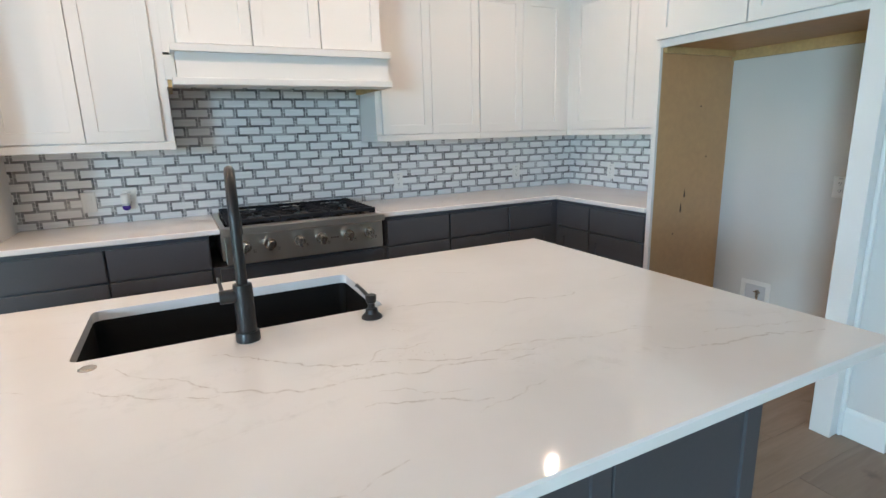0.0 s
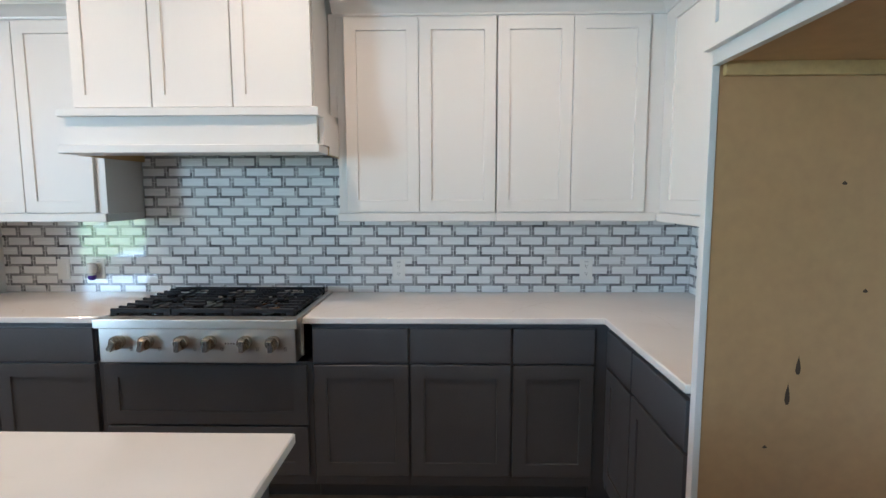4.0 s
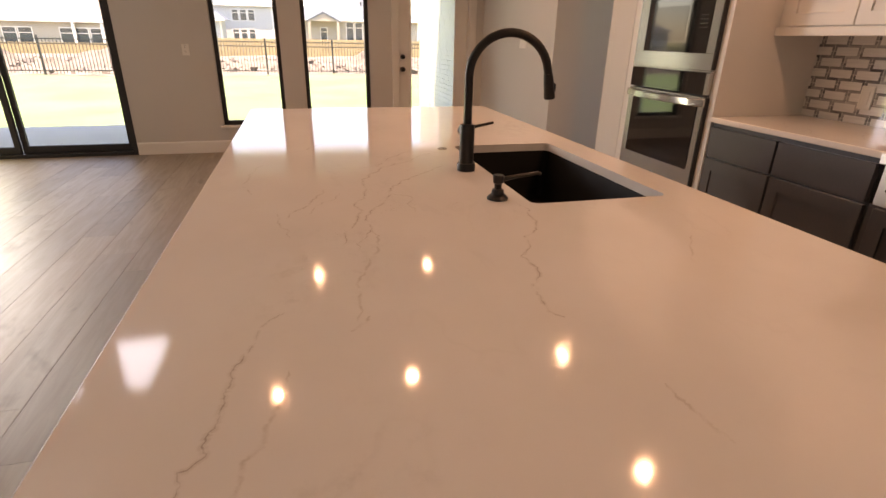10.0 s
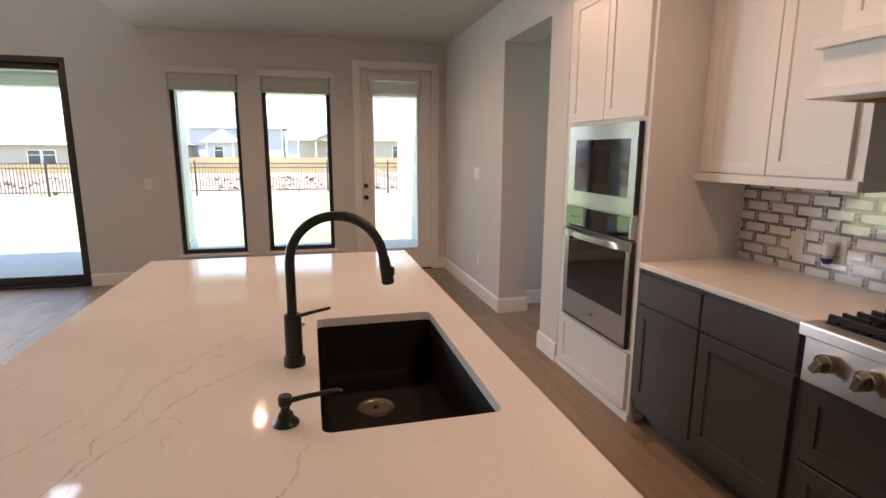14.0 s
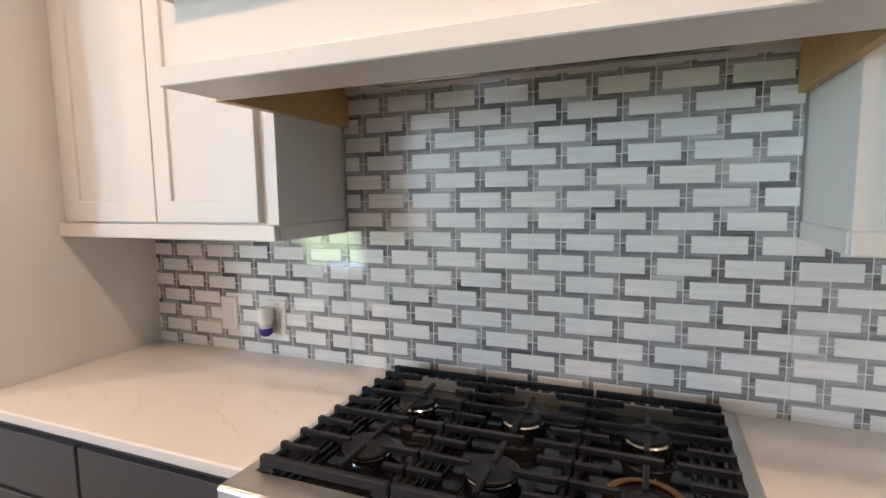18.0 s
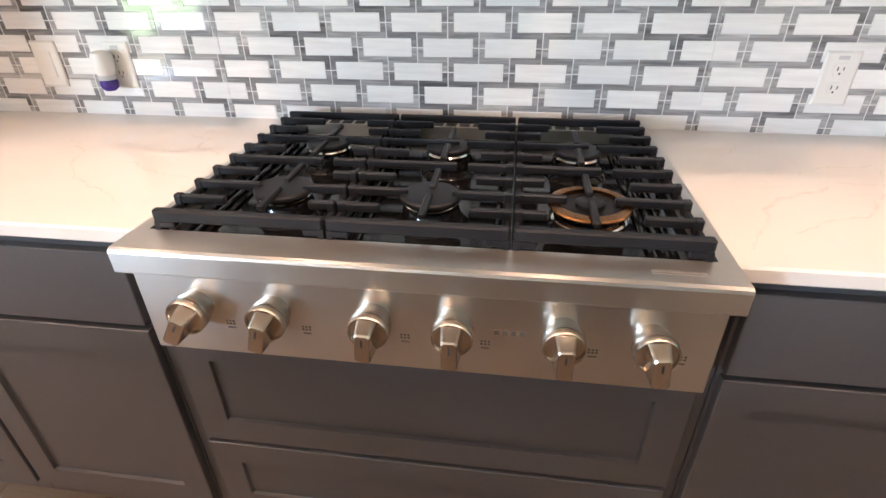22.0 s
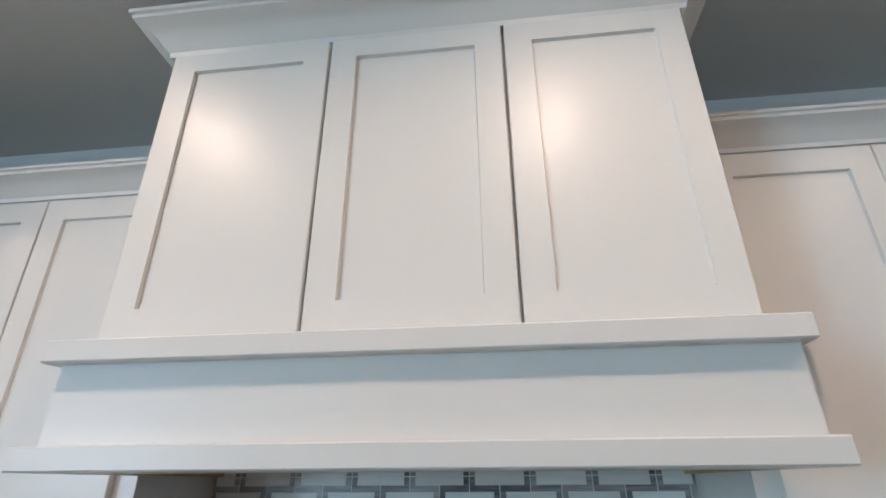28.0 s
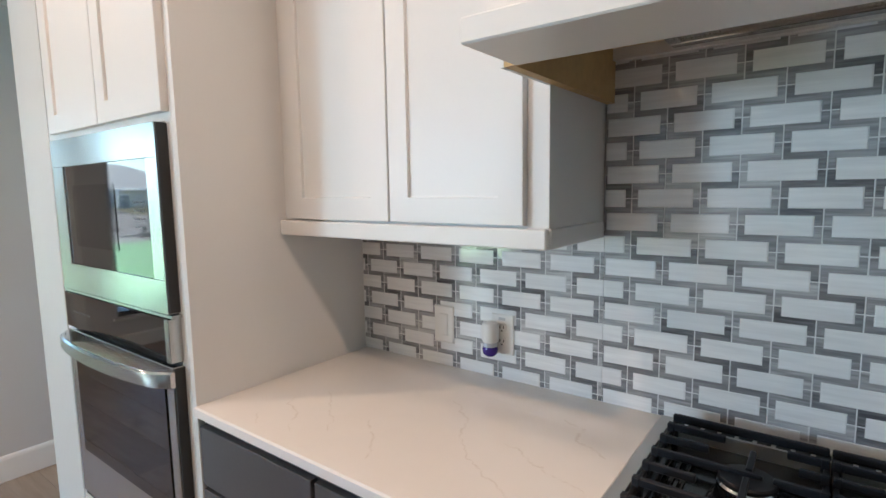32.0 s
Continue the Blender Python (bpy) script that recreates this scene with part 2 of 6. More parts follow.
def ground_mat():
    k = Nodes("lawn_and_dirt")
    sep = k.n("ShaderNodeSeparateXYZ")
    k.link(k.pos.outputs["Position"], sep.inputs[0])
    wob = k.math("ADD", sep.outputs["X"], k.math("MULTIPLY", k.noise(0.6, 3), 1.6))
    g = k.noise(7, 5, 0.65)
    patch = k.noise(0.45, 3)
    grass = k.mix(k.span(patch, 0.35, 0.65, 0.0, 0.7), k.ramp(g, [(0.3, (0.10, 0.205, 0.085)), (0.7, (0.155, 0.275, 0.13))]), (0.20, 0.285, 0.165))
    d = k.noise(1.3, 6, 0.7)
    dirt = k.ramp(d, [(0.3, (0.11, 0.092, 0.078)), (0.55, (0.22, 0.198, 0.175)), (0.75, (0.34, 0.31, 0.285))])
    far = k.ramp(k.noise(0.08, 4), [(0.3, (0.10, 0.14, 0.05)), (0.7, (0.24, 0.22, 0.14))])
    col = k.mix(k.span(wob, -19.6, -19.0), dirt, grass)
    col = k.mix(k.span(wob, -66.0, -62.0), far, col)
    k.bump(g, 0.5, 0.03)
    return k.done(col, 0.9, 0.0, 0.2)


WALL = plain("wall_paint", (0.60, 0.59, 0.57), 0.62, var=0.03, coarse=1.2, fine=180, bump=0.10, dist=0.0006)
CEILP = plain("ceiling_paint", (0.58, 0.575, 0.56), 0.75, var=0.03, coarse=1.0, fine=160, bump=0.12, dist=0.0008)
TRIM = plain("white_trim", (0.78, 0.77, 0.74), 0.38, var=0.02, fine=90, bump=0.03)
CABW = plain("white_cabinet_paint", (0.71, 0.70, 0.68), 0.36, var=0.012, coarse=0.8, fine=120, bump=0.0, spec=0.38)
CABD = plain("charcoal_cabinet_paint", (0.074, 0.075, 0.082), 0.33, var=0.10, coarse=3.0, fine=120, bump=0.04)
QUARTZ = quartz()
VEIN = vein_mat("quartz_vein", (0.31, 0.24, 0.19), 0.70)
VEINF = vein_mat("faint_quartz_vein", (0.52, 0.46, 0.40), 0.36)
VEINP = vein_mat("pale_quartz_vein", (0.50, 0.44, 0.385), 0.55)
OAK = plank_wood()
TILEW = stone("white_stone_tile", [(0.0, (0.83, 0.83, 0.82)), (0.5, (0.88, 0.88, 0.87)), (1.0, (0.79, 0.80, 0.80))], (0.70, 0.70, 0.70), 0.07, 0.09, 0.4)
TILEG = stone("grey_glass_tile", [(0.0, (0.10, 0.10, 0.108)), (0.22, (0.20, 0.20, 0.21)), (0.5, (0.29, 0.29, 0.30)), (0.78, (0.40, 0.40, 0.405)), (1.0, (0.54, 0.54, 0.54))], (0.44, 0.44, 0.44), 0.06, 0.6, 0.4)
GROUT = plain("grout", (0.70, 0.70, 0.69), 0.6, var=0.04, fine=200, bump=0.1)
STEELX = steel("brushed_steel", (0.56, 0.555, 0.54), 0.23, "x")
STEELC = steel("brushed_cooktop_steel", (0.60, 0.575, 0.54), 0.30, "x")
STEELK = steel("satin_steel_knob", (0.56, 0.50, 0.43), 0.27, "z")
IRON = plain("cast_iron", (0.013, 0.0145, 0.018), 0.42, var=0.15, fine=300, bump=0.25, dist=0.0006, spec=0.2)
ENAMEL = plain("black_enamel", (0.006, 0.006, 0.007), 0.10, var=0.1, bump=0.0, spec=0.35)
BRONZE = plain("heat_tinted_ring", (0.34, 0.15, 0.06), 0.22, metal=1.0, var=0.35, coarse=30, bump=0.0)
MATTE = plain("matte_black_metal", (0.020, 0.019, 0.019), 0.36, metal=0.3, var=0.12, coarse=8, fine=160, bump=0.04)
SINKM = plain("black_granite_composite", (0.0062, 0.0056, 0.0054), 0.55, var=0.3, coarse=4, fine=420, bump=0.10, dist=0.0004, spec=0.12)
STRAINER = plain("satin_strainer_steel", (0.34, 0.30, 0.25), 0.30, metal=1.0, var=0.05, bump=0.0)
CHROME = plain("chrome", (0.72, 0.71, 0.69), 0.10, metal=1.0, var=0.02, bump=0.0)
BLACKG = plain("black_oven_glass", (0.006, 0.006, 0.007), 0.04, var=0.1, bump=0.0, spec=1.0)
PLASTIC = plain("white_plastic", (0.78, 0.77, 0.74), 0.30, var=0.02, bump=0.0)
SLOT = plain("dark_slot", (0.02, 0.02, 0.02), 0.6, var=0.1, bump=0.0)
PLY = plain("plywood", (0.47, 0.285, 0.135), 0.5, var=0.13, coarse=1.6, fine=24, bump=0.05)
PLYD = plain("pine_board", (0.50, 0.34, 0.15), 0.55, var=0.20, coarse=5, fine=50, bump=0.05)
FRAMEB = plain("black_window_frame", (0.022, 0.024, 0.026), 0.40, var=0.1, bump=0.02)
GLASS = pane_glass("window_glass", (0.93, 0.96, 0.95))
BLIND = plain("blind_slat", (0.68, 0.66, 0.63), 0.5, var=0.03, bump=0.02)
PURPLE = plain("purple_liquid", (0.05, 0.02, 0.22), 0.08, var=0.2, bump=0.0)
LENS = emit("lamp_lens", (1.0, 0.76, 0.52), 0.45)
CONCRETE = plain("patio_concrete", (0.52, 0.52, 0.51), 0.8, var=0.10, coarse=0.8, fine=40, bump=0.2, dist=0.002)
BRICKW = plain("white_painted_brick", (0.70, 0.70, 0.68), 0.7, var=0.07, coarse=3, fine=50, bump=0.25, dist=0.002)
GROUND = ground_mat()
FENCEW = plain("cedar_fence", (0.36, 0.29, 0.16), 0.75, var=0.14, coarse=0.7, fine=6, bump=0.0)
ROOFM = plain("roof_shingle", (0.108, 0.148, 0.185), 0.85, var=0.15, coarse=0.5, fine=5, bump=0.0)
ROOFT = plain("tan_roof_shingle", (0.18, 0.172, 0.158), 0.85, var=0.15, coarse=0.5, fine=5, bump=0.0)
SIDING = plain("pale_siding", (0.50, 0.52, 0.53), 0.7, var=0.05, coarse=0.4, fine=6, bump=0.0)
TANBRICK = plain("tan_brick", (0.40, 0.365, 0.31), 0.75, var=0.10, coarse=0.5, fine=6, bump=0.0)
DARKGLASS = plain("house_window_glass", (0.05, 0.07, 0.085), 0.05, var=0.2, bump=0.0)
RUBBLE = plain("dirt_pile", (0.17, 0.15, 0.132), 0.95, var=0.4, coarse=1.5, fine=7, bump=0.4, dist=0.05)

# ---- mesh helpers ----


def thing(name, at, label, category, group="", kind=""):
    e = new(name)
    e.location = at
    e.empty_display_size = 0.1
    return tagged(e, label, category, group, kind)


def origin_of(ob):
    while ob.parent:
        ob = ob.parent
    return ob.location


def part(name, bm, material, parent=None, label=""):
    """Links a bmesh, given in the world's coordinates, as one mesh object under a thing or a part."""
    if parent is not None:
        bmesh.ops.translate(bm, vec=-origin_of(parent), verts=bm.verts)
    me = bpy.data.meshes.new(name)
    bm.normal_update()
    bm.to_mesh(me)
    bm.free()
    me.materials.append(material)
    ob = new(name, me)
    ob.parent = parent
    if label:
        ob["label"] = label
    return ob


def add_box(bm, x0, x1, y0, y1, z0, z1, bevel=0.0):
    v = [bm.verts.new((x, y, z)) for x in (x0, x1) for y in (y0, y1) for z in (z0, z1)]
    f = [bm.faces.new([v[i] for i in q]) for q in ((0, 1, 3, 2), (4, 6, 7, 5), (0, 4, 5, 1), (2, 3, 7, 6), (0, 2, 6, 4), (1, 5, 7, 3))]
    if bevel:
        edges = {e for face in f for e in face.edges}
        bmesh.ops.bevel(bm, geom=list(edges), offset=bevel, segments=1, affect="EDGES")


def box(name, dims, material, parent=None, bevel=0.0015, label=""):
    bm = bmesh.new()
    add_box(bm, *dims, bevel)
    return part(name, bm, material, parent, label)


def smooth(ob, angle=40):
    for p in ob.data.polygons:
        p.use_smooth = True
    ob.data.set_sharp_from_angle(angle=radians(angle))
    return ob


def face_map(face, plane):
    """(u, out, z) to the world, for a front that faces along face and lies at plane."""
    return {"-y": lambda u, d, z: (u, plane - d, z), "+y": lambda u, d, z: (u, plane + d, z),
            "-x": lambda u, d, z: (plane - d, u, z), "+x": lambda u, d, z: (plane + d, u, z)}[face]


def add_panel(bm, to, u0, u1, z0, z1, rings):
    """A slab from rings of (inset, out), the last one closed."""
    loops = []
    for ins, d in rings:
        loops.append([bm.verts.new(to(u, d, z)) for u, z in ((u0 + ins, z0 + ins), (u1 - ins, z0 + ins), (u1 - ins, z1 - ins), (u0 + ins, z1 - ins))])
    bm.faces.new(loops[0])
    bm.faces.new(loops[-1])
    for a, b in zip(loops, loops[1:]):
        for i in range(4):
            bm.faces.new((a[i], a[(i + 1) % 4], b[(i + 1) % 4], b[i]))
    bmesh.ops.recalc_face_normals(bm, faces=bm.faces)


def shaker(name, parent, face, plane, u0, u1, z0, z1, material, rail=0.058, thick=0.019, recess=0.008, label=""):
    bm = bmesh.new()
    c = 0.0016
    add_panel(bm, face_map(face, plane), u0, u1, z0, z1, [(0, 0), (0, thick - c), (c, thick), (rail, thick), (rail + 0.0015, thick - recess)])
    return part(name, bm, material, parent, label)


def slab(name, parent, face, plane, u0, u1, z0, z1, material, thick=0.019, label=""):
    bm = bmesh.new()
    c = 0.0018
    add_panel(bm, face_map(face, plane), u0, u1, z0, z1, [(0, 0), (0, thick - c), (c, thick)])
    return part(name, bm, material, parent, label)


def add_lathe(bm, profile, centre, axis="z", seg=28):
    """A turned body from (radius, height) pairs along an axis, closed at both ends."""
    c = Vector(centre)
    turn = {"z": lambda r, a, h: (r * math.cos(a), r * math.sin(a), h), "x": lambda r, a, h: (h, r * math.cos(a), r * math.sin(a)),
            "y": lambda r, a, h: (r * math.cos(a), h, r * math.sin(a))}[axis]
    rings = [[bm.verts.new(c + Vector(turn(r, 2 * math.pi * i / seg, h))) for i in range(seg)] for r, h in profile]
    for a, b in zip(rings, rings[1:]):
        for i in range(seg):
            bm.faces.new((a[i], a[(i + 1) % seg], b[(i + 1) % seg], b[i]))
    bm.faces.new(rings[0])
    bm.faces.new(rings[-1])
    bmesh.ops.recalc_face_normals(bm, faces=bm.faces)


def lathe(name, profile, centre, material, parent=None, axis="z", seg=28, label="", angle=40):
    bm = bmesh.new()
    add_lathe(bm, profile, centre, axis, seg)
    return smooth(part(name, bm, material, parent, label), angle)


def add_tube(bm, points, radii, seg=16):
    pts = [Vector(p) for p in points]
    radii = radii if isinstance(radii, (list, tuple)) else [radii] * len(pts)
    side, rings = None, []
    for i, p in enumerate(pts):
        d = (pts[min(i + 1, len(pts) - 1)] - pts[max(i - 1, 0)]).normalized()
        if side is None:
            side = d.orthogonal().normalized()
        side = (side - d * side.dot(d)).normalized()
        up = d.cross(side)
        rings.append([bm.verts.new(p + radii[i] * (side * math.cos(2 * math.pi * j / seg) + up * math.sin(2 * math.pi * j / seg))) for j in range(seg)])
    for a, b in zip(rings, rings[1:]):
        for j in range(seg):
            bm.faces.new((a[j], a[(j + 1) % seg], b[(j + 1) % seg], b[j]))
    bm.faces.new(rings[0])
    bm.faces.new(rings[-1])
    bmesh.ops.recalc_face_normals(bm, faces=bm.faces)


def tube(name, points, radii, material, parent=None, seg=16, label=""):
    bm = bmesh.new()
    add_tube(bm, points, radii, seg)
    return smooth(part(name, bm, material, parent, label), 50)


def add_sweep(bm, profile, corners, outs):
    """A moulding: the profile of (out, up) pairs carried along corners, each with its own way out (mitred)."""
    rows = []
    for c, o in zip(corners, outs):
        rows.append([bm.verts.new(Vector(c) + Vector((o[0] * d, o[1] * d, h))) for d, h in profile])
    n = len(profile)
    for a, b in zip(rows, rows[1:]):
        for i in range(n):
            bm.faces.new((a[i], a[(i + 1) % n], b[(i + 1) % n], b[i]))
    bm.faces.new(rows[0])
    bm.faces.new(rows[-1])
    bmesh.ops.recalc_face_normals(bm, faces=bm.faces)


CROWN = [(0.0, 0.0), (0.006, 0.0), (0.008, 0.010), (0.016, 0.018), (0.028, 0.034), (0.044, 0.046), (0.060, 0.052), (0.060, 0.060), (0.066, 0.062), (0.066, 0.070), (0.0, 0.070)]


def crown(name, corners, outs, material, parent=None, scale=1.0):
    bm = bmesh.new()
    add_sweep(bm, [(d * scale, h * scale) for d, h in CROWN], corners, outs)
    return smooth(part(name, bm, material, parent), 30)


def wall(name, axis, lo, hi, u0, u1, z0, z1, holes, material):
    """A wall between lo and hi across its axis, with openings (u0, u1, z0, z1) that go right through."""
    bm = bmesh.new()
    cuts = sorted({u0, u1, *(h[0] for h in holes), *(h[1] for h in holes)})
    for a, b in zip(cuts, cuts[1:]):
        here = sorted((h[2], h[3]) for h in holes if h[0] <= a + 1e-6 and h[1] >= b - 1e-6)
        z = z0
        for h0, h1 in here + [(z1, z1)]:
            if h0 > z + 1e-6:
                if axis == "x":
                    add_box(bm, lo, hi, a, b, z, h0)
                else:
                    add_box(bm, a, b, lo, hi, z, h0)
            z = h1
    bmesh.ops.remove_doubles(bm, verts=bm.verts, dist=1e-5)
    return tagged(part(name, bm, material), kind="structure")


def skirting(name, pts, out, h=0.135, material=None):
    """A baseboard from point to point with a way out of the wall."""
    bm = bmesh.new()
    prof = [(0, 0), (0.015, 0), (0.015, h - 0.02), (0.012, h - 0.008), (0.006, h), (0, h)]
    add_sweep(bm, prof, [(*p, 0) for p in pts], out)
    return tagged(part(name, bm, material or TRIM), kind="structure")

# ---- the room ----
WX, NY, EX = -5.47, -0.62, 2.487
SLIDER = (-8.05, -4.66, 0.0, 2.41)
WIN = [(-3.722, -3.015, 0.30, 2.34), (-2.768, -2.010, 0.30, 2.34)]
DOOR = (-1.675, -0.79, 0.0, 2.445)
wall("wall_west", "x", WX - 0.16, WX, -9.35, NY + 0.0, 0, 5.6, [SLIDER, *WIN, DOOR, *HIGH], WALL)
wall("wall_north_left", "y", NY, NY + 0.27, WX - 0.16, -2.61, 0, CEIL, [(-3.50, -2.61, 0, 2.40)], WALL)
wall("wall_return", "x", -2.61, -2.325, NY, 0.15, 0, CEIL, [], WALL)
wall("wall_north", "y", 0.0, 0.15, -2.325, EX + 0.15, 0, CEIL, [], WALL)
wall("wall_east", "x", EX, EX + 0.15, -2.53, 0.0, 0, CEIL, [], WALL)
wall("wall_end_block", "x", 1.93, 2.47, -2.692, -2.53, 0, CEIL, [], WALL)
wall("wall_hall_left", "x", -3.87, -3.72, NY + 0.27, 3.0, 0, CEIL, [], WALL)
wall("wall_hall_right", "x", -2.40, -2.325, 0.15, 3.0, 0, CEIL, [], WALL)
# opening at the hall's end is unseen, added to hold its daylight lamp
wall("wall_hall_end", "y", 3.0, 3.15, -3.87, -2.325, 0, CEIL, [(-3.56, -2.56, 0.75, 2.35)], WALL)
wall("wall_pantry_back", "x", 4.75, 4.9, -3.95, 0.3, 0, CEIL, [], WALL)
wall("wall_pantry_side", "y", 0.3, 0.45, 2.637, 4.9, 0, CEIL, [], WALL)
wall("wall_south", "y", -9.35, -9.2, WX, 6.5, 0, 5.6, [], WALL)
wall("wall_living_east", "x", 6.5, 6.65, -9.35, -3.8, 0, 5.6, [], WALL)
wall("wall_above_kitchen", "y", -3.97, -3.82, WX, 6.5, CEIL + 0.004, 5.6, [], WALL)
wall("wall_pantry_front", "y", -3.97, -3.82, 4.9, 6.5, 0, CEIL, [], WALL)
tagged(box("ceiling", (WX - 0.16, 4.9, -3.97, 3.15, CEIL, CEIL + 0.003), CEILP, None, 0), kind="structure")
tagged(box("ceiling_living", (WX - 0.16, 6.65, -9.35, -3.82, 5.6, 5.75), CEILP, None, 0), kind="structure")
tagged(box("roof_deck", (WX - 0.16, 6.65, -3.82, 3.15, CEIL + 0.15, CEIL + 0.3), CEILP, None, 0), kind="structure")
bm = bmesh.new()
for d in ((WX - 0.16, 6.65, -9.35, -3.82), (WX - 0.16, 4.9, -3.82, NY + 0.27), (-3.87, 4.9, NY + 0.27, 0.15), (2.637, 4.9, 0.15, 0.45), (-3.87, -2.325, 0.15, 3.15)):
    add_box(bm, *d, -0.12, -0.012)
tagged(part("subfloor", bm, plain("floor_joint", (0.05, 0.035, 0.025), 0.7)), kind="structure")

skirting("baseboard_west", [(WX, -4.655), (WX, -1.752)], [(1, 0), (1, 0)])
skirting("baseboard_west_corner", [(WX, NY), (WX, -0.713)], [(1, 0), (1, 0)])
skirting("baseboard_north", [(WX, NY), (-3.50, NY), (-3.50, NY + 0.27), (-3.72, NY + 0.27), (-3.72, 3.0)], [(1, -1), (1, -1), (1, 1), (1, 1), (1, 0)])
skirting("baseboard_pillar", [(-2.61, 0.15), (-2.61, NY), (-2.325, NY)], [(-1, 0), (-1, -1), (0, -1)])
skirting("baseboard_fridge", [(EX, -1.47), (EX, -2.44)], [(-1, 0), (-1, 0)])
skirting("baseboard_end_block", [(1.93, -2.53), (1.93, -2.692), (2.47, -2.692), (2.47, -2.53)], [(-1, 0), (-1, -1), (1, -1), (1, 0)])
skirting("baseboard_pantry", [(4.75, -3.8), (4.75, 0.3)], [(-1, 0), (-1, 0)])
skirting("baseboard_above_slider", [(WX, -9.2), (WX, -8.055)], [(1, 0), (1, 0)])


def picture_window(index, y0, y1, z0, z1, sill=True):
    w = tagged(new("window_%d" % index), "black framed fixed window with clear glass", "window", kind="structure")
    w.location = (WX - 0.08, (y0 + y1) / 2, z0)
    bm = bmesh.new()
    for d in ((y0, y0 + 0.045, z0, z1), (y1 - 0.045, y1, z0, z1), (y0 + 0.045, y1 - 0.045, z0, z0 + 0.05), (y0 + 0.045, y1 - 0.045, z1 - 0.05, z1)):
        add_box(bm, WX - 0.135, WX - 0.075, d[0], d[1], d[2], d[3], 0.003)
    part("window_frame", bm, FRAMEB, w)
    g = box("pane", (WX - 0.108, WX - 0.102, y0 + 0.04, y1 - 0.04, z0 + 0.045, z1 - 0.045), GLASS, w, 0)
    g.visible_shadow = False
    if sill:
        box("window_sill", (WX - 0.075, WX + 0.028, y0 - 0.035, y1 + 0.035, z0 - 0.024, z0 + 0.002), TRIM, w, 0.004)
    return w


for i, (a, b, c, d) in enumerate(WIN):
    picture_window(i + 1, a, b, c, d)
for i, (a, b, c, d) in enumerate(HIGH):
    picture_window(i + 3, a, b, c, d, False)


def raised_blind(y0, y1, top, low, x, depth, over, slats):
    t = thing("window_blind", (x, (y0 + y1) / 2, low), "white faux wood blind, fully raised under its valance", "blind", "window blinds")
    box("valance", (x - 0.004, x + depth, y0 - over, y1 + over, top - 0.075, top), BLIND, t, 0.004)
    step = (top - 0.08 - low) / slats
    for i in range(slats):
        z = low + i * step
        j = random.uniform(-0.004, 0.004)
        box("slat", (x + 0.006 + j, x + depth - 0.022 + j, y0, y1, z, z + step * 0.72), BLIND, t, 0.001)
    return t


for a, b, c, d in WIN:
    raised_blind(a + 0.012, b - 0.012, d + 0.035, 2.125, WX - 0.055, 0.085, 0.05, 11)


def sliding_door():
    y0, y1, z0, z1 = SLIDER
    w = tagged(new("door_2"), "wide black framed sliding glass patio door, closed", "door", kind="structure")
    w.location = (WX - 0.08, (y0 + y1) / 2, 0)
    bm = bmesh.new()
    for d in ((y0, y0 + 0.05, 0, z1), (y1 - 0.05, y1, 0, z1), (y0 + 0.05, y1 - 0.05, z1 - 0.06, z1), (y0 + 0.05, y1 - 0.05, 0, 0.035)):
        add_box(bm, WX - 0.15, WX + 0.004, *d, 0.003)
    part("door_frame", bm, FRAMEB, w)
    n = 3
    pw = (y1 - y0 - 0.1) / n
    for i in range(n):
        a, b = y0 + 0.05 + i * pw, y0 + 0.05 + (i + 1) * pw
        x = WX - (0.06 if i == 1 else 0.105)
        bm = bmesh.new()
        for d in ((a, a + 0.055, 0.035, z1 - 0.06), (b - 0.055, b, 0.035, z1 - 0.06), (a + 0.055, b - 0.055, 0.035, 0.115), (a + 0.055, b - 0.055, z1 - 0.12, z1 - 0.06)):
            add_box(bm, x - 0.02, x + 0.02, *d, 0.002)
        p = part("sash", bm, FRAMEB, w)
        g = box("pane", (x - 0.003, x + 0.003, a + 0.05, b - 0.05, 0.11, z1 - 0.115), GLASS, p, 0)
        g.visible_shadow = False


sliding_door()


